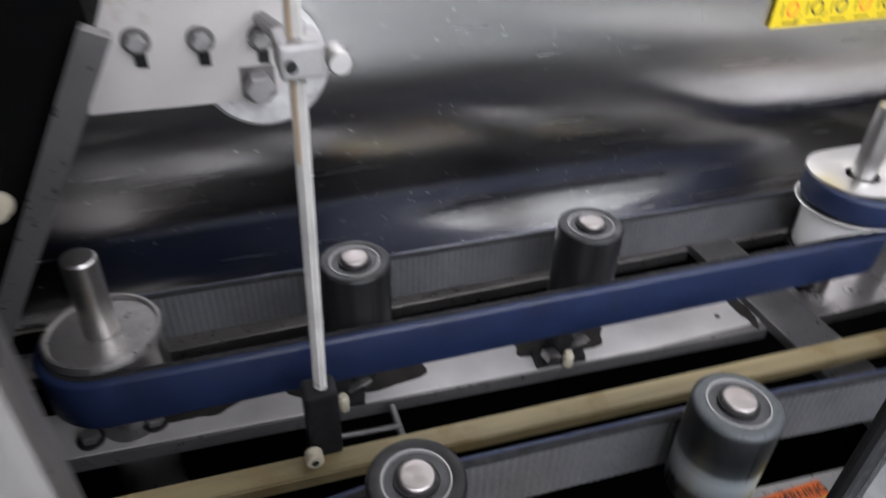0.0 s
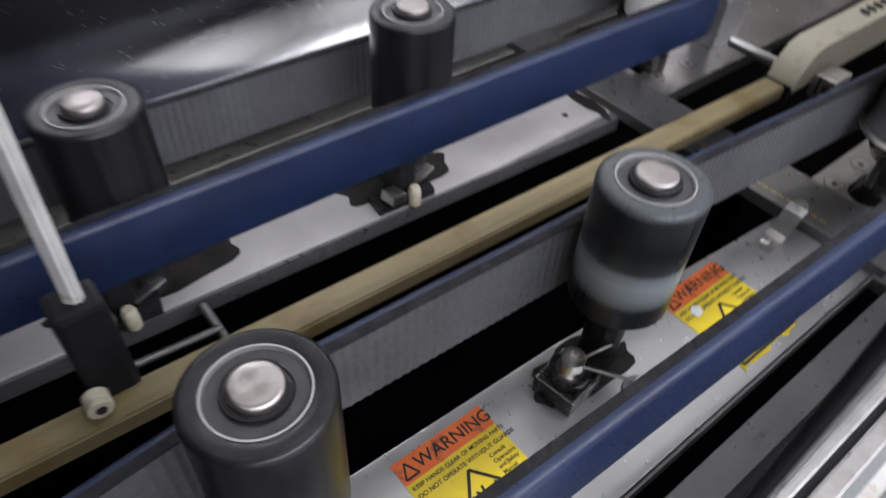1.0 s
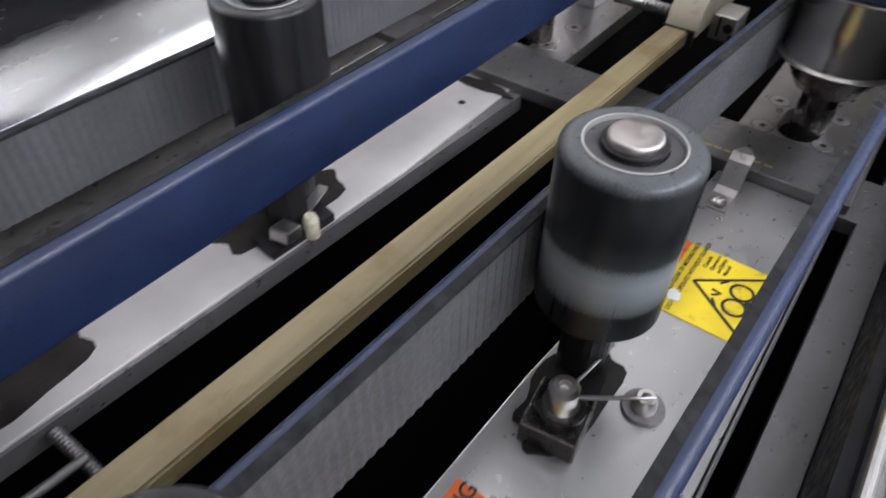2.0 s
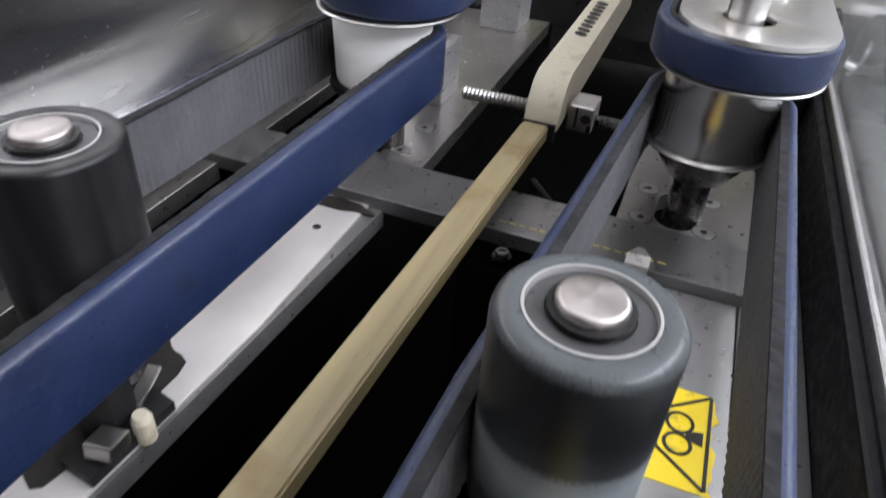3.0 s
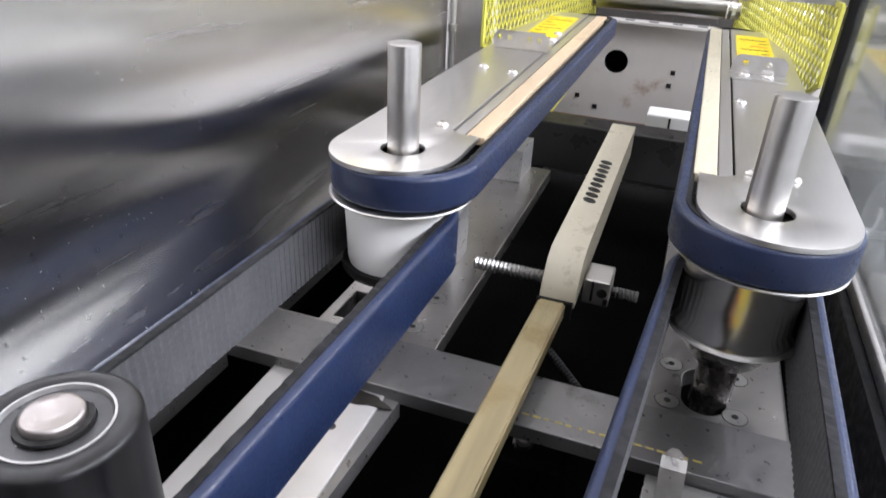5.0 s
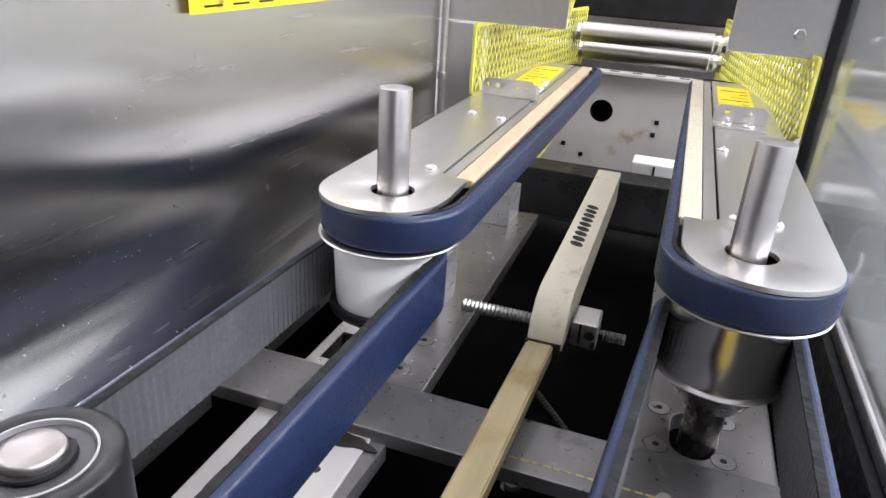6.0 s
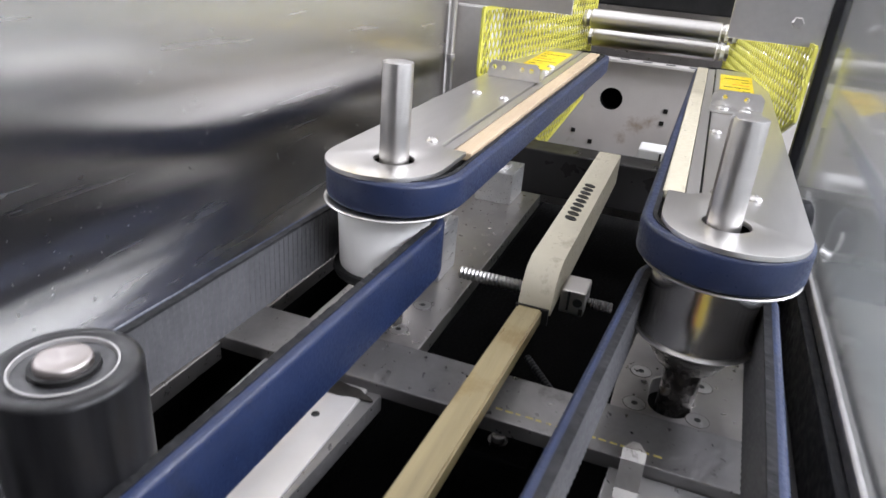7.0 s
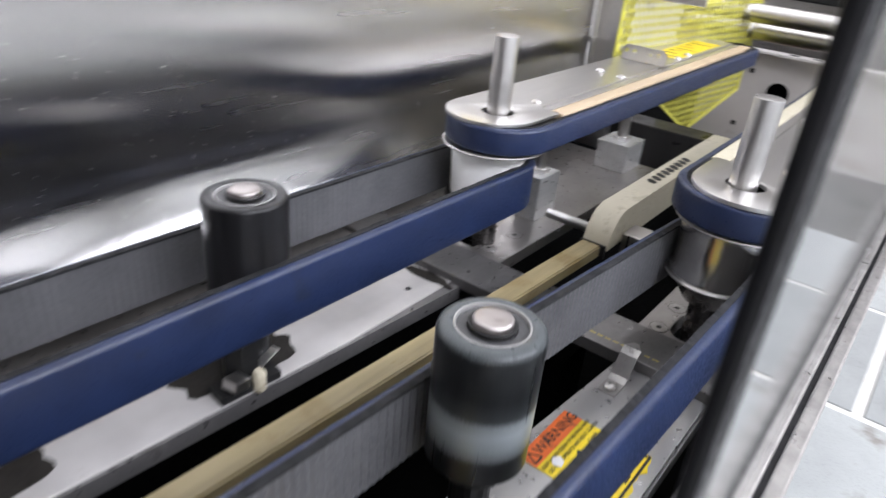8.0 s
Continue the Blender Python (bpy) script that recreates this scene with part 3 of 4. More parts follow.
drum(-0.118, -0.104, M_CHROME, "bright steel drive drum with a tall steel shaft", 0.1825, 106, (0.005, -0.0045))


# ---- upper conveyors ----
def button_screw(x, y, z, parent, r=0.0047):
    s = smooth(part("button_screw", lathe([(r, 0), (r, 0.0006), (r * 0.86, 0.0018), (r * 0.55, 0.0027), (0.0016, 0.0029), (0.0014, 0.0018), (0, 0.0018)], (x, y, z), 24), M_SHAFT, parent))
    return s


def upper(cy, side, label):
    """side is +1 where the product lane lies at lower y."""
    ob = thing("upper_conveyor", label, "conveyor", "upper conveyors")
    Y = lambda d: cy - side * d
    nose = [(-0.113 - 0.0455 * math.sin(radians(a)) ** 0.85 if 0 < a < 180 else -0.113, Y(-0.0048 + 0.0405 * math.cos(radians(a)))) for a in range(0, 181, 6)]
    outline = [(-0.076, Y(0.0355))] + nose + [(-0.06, Y(-0.0448)), (0.46, Y(-0.042)), (0.46, Y(0.0150)), (-0.070, Y(0.0150)), (-0.076, Y(0.021))]
    hole = arc(-0.118, cy, 0.0135, 0, 360, 32)[:-1]
    if side < 0:
        outline = outline[::-1]
    smooth(part("cover_plate", prism(outline, 0.1195, 0.1225, [hole], 0.0007), M_PLATE, ob, "satin stainless cover plate with rounded nose"), 30)
    part("inner_strip", box(-0.074, 0.46, Y(0.0245), Y(0.0165), 0.1165, 0.1212, 0.0005), M_PLATE, ob, "narrow steel strip")
    part("slide_strip", box(-0.0735, 0.468, Y(0.0385), Y(0.0250), 0.1150, 0.1210, 0.0012), M_STRIP if side > 0 else M_IVORY, ob, "tan plastic slide strip")
    part("frame", box(-0.11, 0.455, Y(-0.030), Y(0.032), 0.0990, 0.1150, 0.001), M_DARK, ob)
    smooth(part("end_pulley_core", lathe([(0, 0.096), (0.027, 0.096), (0.027, 0.119), (0, 0.119)], (0.462, cy - side * 0.0195 if side > 0 else cy + 0.0085, 0), 40), M_DARK, ob))
    for x, d in ((-0.066, 0.006), (0.108, -0.019), (0.100, 0.010), (-0.066, -0.016) if side < 0 else (0.30, 0.008), (0.262, 0.010), (0.262, -0.022)):
        button_screw(x, Y(d), 0.1225, ob)
    if side > 0:
        x0, d0, d1, holes_, bolts = 0.1950, -0.036, 0.0195, (-0.030, -0.020, 0.000, 0.010), (-0.020, 0.008)
        b = part("stop_bracket", box(x0, x0 + 0.024, Y(d0), Y(d1), 0.1227, 0.1245, 0.0006), M_PLATE, ob, "bent steel bracket with holes")
    else:
        x0, d0, d1, holes_, bolts = 0.2050, -0.030, 0.0175, (-0.014, 0.006), (-0.014, 0.006)
        b = part("stop_bracket", box(x0 - 0.022, x0 + 0.0018, Y(d0), Y(d1), 0.1227, 0.1245, 0.0006), M_PLATE, ob, "bent steel bracket with two screws")
    r = 0.005
    face = [(Y(d0 + r), 0.1405), (Y(d0), 0.1405 - r), (Y(d0), 0.1227), (Y(d1), 0.1227), (Y(d1), 0.1405 - r), (Y(d1 - r), 0.1405)]
    bm = prism(face, 0.0, 0.0018, [arc(Y(d), 0.1335, 0.0026, 0, 360, 16)[:-1] for d in holes_], 0.0004)
    part("upright", moved(bm, Matrix(((0, 0, 1, x0), (1, 0, 0, 0), (0, 1, 0, 0), (0, 0, 0, 1)))), M_PLATE, b)
    for d in bolts:
        button_screw(x0 + (0.012 if side > 0 else -0.010), Y(d), 0.1245, b, 0.0058)
    lab = part("yellow_label", box(0.262, 0.420, Y(-0.026), Y(0.010), 0.1226, 0.1229), M_LABEL_Y, ob, "yellow warning sticker with fine print")
    for i in range(7):
        part("label_bar", box(0.272 + i * 0.020, 0.275 + i * 0.020, Y(-0.022), Y(0.006 - 0.010 * (i % 3)), 0.1229, 0.1231), M_LABEL_O if i == 4 else M_INK, lab)
    return ob


upper(0.100, 1, "upper side-grip conveyor with a stainless cover, steel sheet side")
upper(-0.106, -1, "upper side-grip conveyor with a stainless cover, door side")

# ---- centre guide ----
guide = thing("guide_bar", "cream plastic guide bar with a raised ivory end", "guide")
bm = bmesh.new()
bmesh.ops.create_cube(bm, size=1, matrix=Matrix.Translation((-0.43, 0, 0.0275)) @ Matrix.Diagonal((0.66, 0.0175, 0.011, 1)))
bmesh.ops.bevel(bm, geom=bm.edges[:], offset=0.0012, segments=3, affect="EDGES")
for v in bm.verts:
    v.co.y += -0.0012 - 0.036 * (v.co.x + 0.10) + (0.0006 * math.sin(v.co.x * 40))
smooth(part("low_rail", bm, M_CREAM, guide, "yellowed cream plastic rail, worn along the top"), 30)
gx = [(-0.105, 0.029), (0.205, 0.029), (0.205, 0.060), (-0.080, 0.060), (-0.092, 0.056), (-0.101, 0.046), (-0.105, 0.036)]
bm = prism([(x, -z) for x, z in gx], -0.0145, 0.0085, (), 0.0012)
moved(bm, Matrix(((1, 0, 0, 0), (0, 0, 1, 0), (0, -1, 0, 0), (0, 0, 0, 1))))
bmesh.ops.recalc_face_normals(bm, faces=bm.faces[:])
hi = smooth(part("raised_block", bm, M_IVORY, guide, "ivory plastic block with a row of holes"), 30)
for i in range(9):
    x = 0.0 + 0.0109 * i
    m = Matrix.Translation((x, -0.0025, 0.0600)) @ Matrix.Rotation(radians(-35), 4, "Z") @ Matrix.Diagonal((1.0, 1.55, 1, 1))
    part("oval_hole", lathe([(0, 0.0002), (0.0030, 0.0002), (0.0036, 0.0005), (0.0038, -0.001)], seg=20, m=m), M_DARK, hi)
part("joint_gap", box(-0.1075, -0.1052, -0.0135, 0.0095, 0.022, 0.0335), M_DARK, guide)


def threaded(a, b, r, name, parent, pitch=0.0022, steel=None):
    a, b = Vector(a), Vector(b)
    n = int((b - a).length / pitch)
    pr = [(0, 0)]
    for i in range(n):
        pr += [(r * 0.82, i * pitch), (r, (i + 0.5) * pitch)]
    pr += [(r * 0.82, n * pitch), (0, n * pitch)]
    m = Matrix.Translation(a) @ (b - a).to_track_quat("Z", "Y").to_matrix().to_4x4()
    return smooth(part(name, lathe(pr, seg=16, m=m), steel or M_BAR, parent), 20)


rodt = thing("adjusting_rod", "threaded steel rod through the guide with a clamp block", "threaded rod")
threaded((-0.068, 0.0635, 0.026), (-0.068, 0.010, 0.026), 0.0050, "thread", rodt, 0.003, M_SHAFT)
threaded((-0.068, -0.036, 0.026), (-0.068, -0.052, 0.026), 0.0040, "thread", rodt)
part("plain_rod", rod((-0.068, 0.012, 0.026), (-0.068, -0.040, 0.026), 0.0036), M_OILY, rodt)
part("clamp_block", box(-0.082, -0.056, -0.0335, -0.0160, 0.021, 0.039, 0.0014), M_SHAFT, rodt, "small bright clamp block")
part("clamp_hole", rod((-0.0818, -0.0285, 0.031), (-0.0826, -0.0285, 0.031), 0.0034, 18), M_DARK, rodt, "dark clamp hole")
part("clamp_slit", box(-0.0826, -0.0560, -0.0228, -0.0212, 0.024, 0.0384), M_DARK, rodt, "dark clamp slit")
part("grease_smear", box(-0.0824, -0.0816, -0.0328, -0.0300, 0.022, 0.027), M_GREASE, rodt, "oily smear on the clamp")
rod2 = thing("adjusting_rod", "threaded steel rod under the cream guide rail", "threaded rod")
threaded((-0.5355, 0.080, -0.004), (-0.5355, 0.020, -0.004), 0.0030, "thread", rod2)
part("plain_rod", rod((-0.598, 0.060, 0.002), (-0.534, 0.058, -0.002), 0.0022), M_BAR, rod2)


sp = thing("pit_spring", "dark coil spring hanging in the gap below the guide", "spring")
threaded((-0.075, 0.002, -0.028), (-0.118, -0.038, -0.034), 0.0030, "coil", sp, 0.003, M_DARK)
pb = thing("pit_bolt", "oily bolt head below the cross bar", "bolt", at=(-0.168, -0.004, -0.034))
part("washer", lathe([(0, 0.0015), (0.0065, 0.0015), (0.0068, 0), (0, 0)], seg=24), M_OILY, pb)
part("head", lathe([(0, 0.004), (0.0018, 0.004), (0.0022, 0.0052), (0.0040, 0.0052), (0.0044, 0.0045), (0.0044, 0.0015), (0, 0.0015)], seg=18), M_SCREW, pb)
# support of the pit bolt, blackened to sink into the pit's shade
tagged(part("pit_bracket", box(-0.185, -0.14, -0.03, 0.02, -0.32, -0.034, 0.002), M_VOID), "bracket in the pit below the cross bar, near-black for shade", "bracket", kind="structure")

# ---- blocks on the left deck ----
def post_block(x, y, sx, sy, h, r, label):
    ob = thing("post_block", label, "block", "post blocks", at=(x, y, 0))
    part("block", box(-sx / 2, sx / 2, -sy / 2, sy / 2, 0, h, 0.0012), M_ALU, ob)
    smooth(part("post", rod((0, 0, h - 0.001), (0, 0, 0.0965), r, 24), M_SHAFT, ob))
    part("nut", lathe([(0, h), (r * 1.7, h), (r * 1.7, h + 0.004), (0, h + 0.004)], seg=6), M_SHAFT, ob)
    return ob


post_block(0.176, 0.105, 0.047, 0.040, 0.034, 0.0065, "aluminium block holding a steel post on the deck")
post_block(-0.027, 0.100, 0.038, 0.024, 0.045, 0.005, "small aluminium block on the deck beside the drum")

# ---- lever rod and its black foot ----
lever = thing("lever_rod", "flat steel lever rod standing in a black foot", "lever")
m = look((-0.5925, 0.030, 0.070), (-0.582, 0.040, 0.40))
bm = bmesh.new()
bmesh.ops.create_cube(bm, size=1, matrix=m @ Matrix.Translation((0, 0, -0.14)) @ Matrix.Diagonal((0.0075, 0.0060, 0.28, 1)))
bmesh.ops.bevel(bm, geom=bm.edges[:], offset=0.0014, segments=2, affect="EDGES")
part("rod", bm, M_ROD, lever)
part("groove", moved(box(-0.0012, 0.0012, -0.0034, -0.0026, 0.0, 0.11), m @ pose(0, 0, -0.17, 180, 0, 0)), M_STRIP, lever, "brass-coloured groove")
part("foot", box(-0.6035, -0.5825, 0.022, 0.040, 0.018, 0.088, 0.003), M_GASKET, lever, "black plastic foot")
part("bolt_head", rod((-0.602, 0.020, 0.042), (-0.602, 0.011, 0.042), 0.0055, 20), M_IVORY, lever, "pale plastic bolt cap")
part("hex_socket", rod((-0.602, 0.0112, 0.042), (-0.602, 0.0105, 0.042), 0.0026, 6), M_DARK, lever)

# ---- bracket at the top of the sheet ----
def upright_plate(outline, y0, y1, bevel=0.0006):
    """A plate of an outline in x and z, between two depths."""
    bm = prism([(x, -z) for x, z in outline], y0, y1, (), bevel)
    moved(bm, Matrix(((1, 0, 0, 0), (0, 0, 1, 0), (0, -1, 0, 0), (0, 0, 0, 1))))
    bmesh.ops.recalc_face_normals(bm, faces=bm.faces[:])
    return bm


br = thing("bolted_bracket", "grey bolted bracket plate on the stainless sheet", "bracket")
part("plate", upright_plate([(-0.700, 0.212), (-0.600, 0.211), (-0.585, 0.214), (-0.574, 0.225), (-0.572, 0.33), (-0.664, 0.33)], 0.180, 0.1845), M_MATTE, br, "satin steel plate with slots")
smooth(part("round_ear", rod((-0.590, 0.1985, 0.232), (-0.590, 0.1825, 0.232), 0.043, 48, 0.003), M_WHITE_CAST, br, "rough pale cast ear"))
for x, z in ((-0.663, 0.256), (-0.626, 0.254), (-0.590, 0.252)):
    part("washer", rod((x, 0.1805, z), (x, 0.178, z), 0.0085, 24), M_BAR, br)
    part("bolt", rod((x, 0.179, z), (x, 0.172, z), 0.0058, 6, 0.001), M_CAST, br)
    part("slot", upright_plate([(x - 0.003, z - 0.016), (x + 0.004, z - 0.017), (x + 0.004, z - 0.006), (x - 0.003, z - 0.006)], 0.1790, 0.1802, 0), M_DARK, br)
part("recess", upright_plate([(-0.606, 0.214), (-0.600, 0.209), (-0.590, 0.209), (-0.584, 0.214), (-0.584, 0.234), (-0.606, 0.234)], 0.1795, 0.1815, 0), M_BAR, br, "grey adjusting slide")
part("large_bolt", rod((-0.595, 0.182, 0.222), (-0.595, 0.166, 0.222), 0.0095, 6, 0.0015), M_CAST, br)
part("link", rod((-0.585, 0.050, 0.292), (-0.588, 0.186, 0.262), 0.005, 12), M_BAR, br, "dark link to the lever rod")
part("collar", box(-0.594, -0.574, 0.026, 0.052, 0.284, 0.300, 0.002), M_CAST, br, "small collar round the lever rod")
smooth(part("knob", rod((-0.5675, 0.040, 0.290), (-0.5675, 0.026, 0.290), 0.0058, 24, 0.001), M_SHAFT, br, "round steel knob"))
part("set_screw", rod((-0.589, 0.027, 0.291), (-0.589, 0.0235, 0.291), 0.0026, 12), M_DARK, br)

# ---- front posts, door ----
tagged(part("enclosure_post", box(-0.720, -0.652, -0.186, -0.176, -0.9, 0.9, 0.003), M_DECK), "pale door post of the enclosure", "post", kind="structure")
# added out of view: cuts front-left light and darkens the sheet's reflection
tagged(part("light_block_panel", box(-1.3, -0.7205, -0.186, -0.176, -0.3, 0.9, 0.002), M_BAR), "unseen dark grey front panel added to block light from outside", "panel", kind="structure")
side = thing("side_housing", "dark machine housing above the end of the belts", "housing")
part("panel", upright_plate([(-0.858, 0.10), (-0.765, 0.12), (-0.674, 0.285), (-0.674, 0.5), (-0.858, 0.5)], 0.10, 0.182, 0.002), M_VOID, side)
part("angle_brace", upright_plate([(-0.775, 0.115), (-0.762, 0.112), (-0.664, 0.288), (-0.677, 0.294)], 0.088, 0.0995, 0.001), M_BAR, side, "slanted grey brace")
part("pull_knob", lathe([(0, 0), (0.006, 0), (0.007, 0.005), (0.0045, 0.009), (0.0065, 0.014), (0.005, 0.019), (0, 0.020)], seg=24, m=Matrix.Translation((-0.738, 0.098, 0.205)) @ Matrix.Rotation(radians(80), 4, "X")), M_IVORY, side, "cream plastic knob")
door = thing("clear_door", "closed clear plastic guard door with black edge seal", "door")
pane = part("pane", box(-0.455, 0.236, -0.186, -0.181, 0.048, 0.80), M_GLASS, door, "clear scuffed plastic pane")
pane.visible_shadow = False
part("edge_seal", box(-0.462, -0.4545, -0.1850, -0.1800, 0.010, 0.80, 0.002), M_GASKET, door, "black rubber edge seal")
part("bottom_channel", box(-0.4545, 0.236, -0.1895, -0.1790, 0.040, 0.050, 0.0015), M_SCREW, door, "worn grey metal bottom channel")
part("channel_seal", box(-0.4545, 0.236, -0.1925, -0.1895, 0.040, 0.047), M_GASKET, door, "black slot seal")
part("outer_channel", box(-0.4545, 0.236, -0.2010, -0.1925, 0.038, 0.049, 0.0015), M_SCREW, door, "worn grey outer channel")
part("lower_seal", box(-0.4545, 0.236, -0.1795, -0.1722, -0.012, 0.0415, 0.002), M_GASKET, door)
part("far_seal", box(0.236, 0.250, -0.195, -0.174, 0.0, 0.80, 0.002), M_GASKET, door)
tagged(part("front_sill", box(-0.68, 1.0, -0.186, -0.1785, -0.06, 0.0, 0.002), M_BAR), "aluminium sill below the clear door", "sill", kind="structure")

# ---- far end ----
tagged(part("hanging_plate_left", box(0.242, 0.246, 0.066, 0.203, 0.188, 0.75, 0.001), M_PLATE), "grey stainless hanging plate over the conveyor", "plate", kind="structure")
hp = tagged(part("hanging_plate_right", box(0.242, 0.246, -0.180, -0.089, 0.184, 0.75, 0.001), M_PLATE), "grey stainless hanging plate over the door-side conveyor", "plate", kind="structure")
part("hex_bolt", rod((0.242, -0.148, 0.205), (0.234, -0.148, 0.205), 0.0055, 6, 0.001), M_SHAFT, hp)
tagged(part("corner_post", box(0.242, 0.262, 0.158, 0.203, -0.01, 0.187, 0.002), M_PLATE), "grey steel corner post", "post", kind="structure")
hinge = thing("hinge_rod", "thin bright vertical hinge rod at the sheet's edge", "rod")
part("rod", rod((0.232, 0.193, 0.06), (0.232, 0.193, 0.62), 0.0035, 16), M_SHAFT, hinge)
part("knuckle", rod((0.232, 0.193, 0.126), (0.232, 0.193, 0.134), 0.0052, 16), M_SHAFT, hinge)
fp = tagged(part("far_panel", prism([(x, z) for x, z in ((-0.35, -0.115), (0.25, -0.115), (0.25, 0.068), (-0.35, 0.068))], 0.80, 0.804, [arc(0.074, -0.004, 0.021, 0, 360, 32)[:-1]]), M_MATTE), "stainless far panel with a round hole", "panel", kind="structure")
fp.data.transform(Matrix(((0, 0, 1, 0), (1, 0, 0, 0), (0, 1, 0, 0), (0, 0, 0, 1))))
for y, z in ((-0.027, -0.012), (-0.024, -0.035), (0.135, -0.073), (0.128, 0.03), (-0.12, 0.02), (0.10, -0.09)):
    part("square_hole", box(0.7985, 0.7995, y - 0.004, y + 0.004, z - 0.004, z + 0.004), M_DARK, fp)
# near-black cup added behind the hole, its shade put into the colour
part("dark_bore", lathe([(0, -0.03), (0.0225, -0.03), (0.0225, 0.0)], seg=32, m=Matrix.Translation((0.8045, 0.074, -0.004)) @ Matrix.Rotation(radians(-90), 4, "Y")), M_VOID, fp)
part("top_flange", box(0.77, 0.80, -0.35, 0.25, 0.068, 0.072), M_MATTE, fp)
for y in (-0.06, -0.02, 0.02, 0.06):
    part("flange_slot", box(0.780, 0.790, y - 0.008, y + 0.008, 0.0722, 0.0726), M_DARK, fp)
tagged(part("far_backing", box(0.98, 1.0, -0.45, 0.35, -0.3, 0.75), M_DECK), "stainless sheet closing the far end", "panel", kind="structure")
tagged(part("far_dark_hood", box(0.90, 0.98, -0.30, 0.30, 0.152, 0.32, 0.004), M_DARK), "dark hood above the rods", "hood", kind="structure")
tagged(part("far_beam", box(0.300, 0.345, -0.17, 0.19, -0.035, 0.022, 0.002), M_DULL), "dark steel beam across the machine", "beam", kind="structure")
tagged(part("far_frame_strip", box(0.70, 0.76, -0.2, 0.24, -0.125, -0.098, 0.002), M_RUST), "rusty brown frame strip below the far panel", "frame", kind="structure")
wb = thing("white_terminal_box", "small white box below the far panel", "box")
part("case", box(0.60, 0.65, -0.075, -0.005, -0.06, -0.035, 0.003), M_HALL, wb)
part("seam", box(0.5992, 0.5998, -0.042, -0.039, -0.058, -0.038), M_DARK, wb)


def cross_rod(x, z, label):
    ob = thing("cross_rod", label, "rod", "far cross rods")
    smooth(part("polished_middle", rod((x, -0.087, z), (x, 0.095, z), 0.0140, 32), M_PLATE, ob))
    for a, b_ in ((0.095, 0.215), (-0.087, -0.215)):
        threaded((x, a, z), (x, b_, z), 0.0130, "coarse_thread", ob, 0.011, M_PLATE)
    return ob


cross_rod(0.56, 0.157, "bright steel cross rod with coarse threaded ends")
cross_rod(0.60, 0.127, "bright steel cross rod behind the upper conveyors")


# ---- yellow expanded-metal guards ----
def clip(p, q, poly):
    """The stretch of the line p to q inside a convex anticlockwise polygon."""
    t0, t1 = 0.0, 1.0
    d = (q[0] - p[0], q[1] - p[1])
    for (ax, ay), (bx, by) in zip(poly, poly[1:] + poly[:1]):
        nx, ny = -(by - ay), bx - ax
        den = nx * d[0] + ny * d[1]
        num = nx * (p[0] - ax) + ny * (p[1] - ay)
        if abs(den) < 1e-12:
            if num < 0:
                return None
            continue
        t = -num / den
        if den > 0:
            t0 = max(t0, t)
        else:
            t1 = min(t1, t)
    return None if t1 - t0 < 1e-4 else ((p[0] + d[0] * t0, p[1] + d[1] * t0), (p[0] + d[0] * t1, p[1] + d[1] * t1))


def guard(poly, m, label, pitch=0.0108, width=0.0017):
    ob = thing("mesh_guard", label, "guard", "yellow mesh guards")
    bm = bmesh.new()
    cx, cy = poly[0]

    def strip(a, b, w, th):
        dx, dy = b[0] - a[0], b[1] - a[1]
        n = math.hypot(dx, dy)
        dx, dy = -dy / n * w / 2, dx / n * w / 2
        vs = [bm.verts.new((x, y, z)) for z in (-th / 2, th / 2) for x, y in ((a[0] + dx, a[1] + dy), (a[0] - dx, a[1] - dy), (b[0] - dx, b[1] - dy), (b[0] + dx, b[1] + dy))]
        for f in ((3, 2, 1, 0), (4, 5, 6, 7), (0, 1, 5, 4), (1, 2, 6, 5), (2, 3, 7, 6), (3, 0, 4, 7)):
            bm.faces.new([vs[i] for i in f])

    for s in (1, -1):
        for k in range(-90, 91):
            off = k * pitch
            seg = clip((cx + off - 0.3, cy - s * 0.54), (cx + off + 0.3, cy + s * 0.54), poly)
            if seg:
                strip(*seg, width, 0.0016)
    moved(bm, m)
    part("lattice", bm, M_YELLOW, ob, "yellow painted diamond lattice")
    bm = bmesh.new()
    for a, b in zip(poly, poly[1:] + poly[:1]):
        strip(a, b, 0.004, 0.003)
    moved(bm, m)
    part("rim", bm, M_YELLOW, ob, "yellow painted rim")
    return ob


def guard_plane(x0, y0, x1, y1):
    """Maps (run, height) to a vertical plane through two points of the plan."""
    d = Vector((x1 - x0, y1 - y0, 0)).normalized()
    return Matrix(((d.x, 0, d.y, x0), (d.y, 0, -d.x, y0), (0, 1, 0, 0), (0, 0, 0, 1)))


outline = [(0.0, 0.117), (0.10, 0.06), (0.235, -0.016), (0.385, 0.031), (0.385, 0.186), (0.0, 0.186)]
guard(outline, guard_plane(0.226, 0.157, 0.608, 0.098), "yellow expanded-metal guard beside the sheet-side conveyor")
guard(outline, guard_plane(0.226, -0.168, 0.608, -0.100), "yellow expanded-metal guard beside the door-side conveyor")
guard([(0.0, 0.188), (0.05, 0.188), (0.09, 0.235), (0.0, 0.235)], guard_plane(0.30, 0.085, 0.60, 0.075), "yellow expanded-metal guard below the hanging plate")


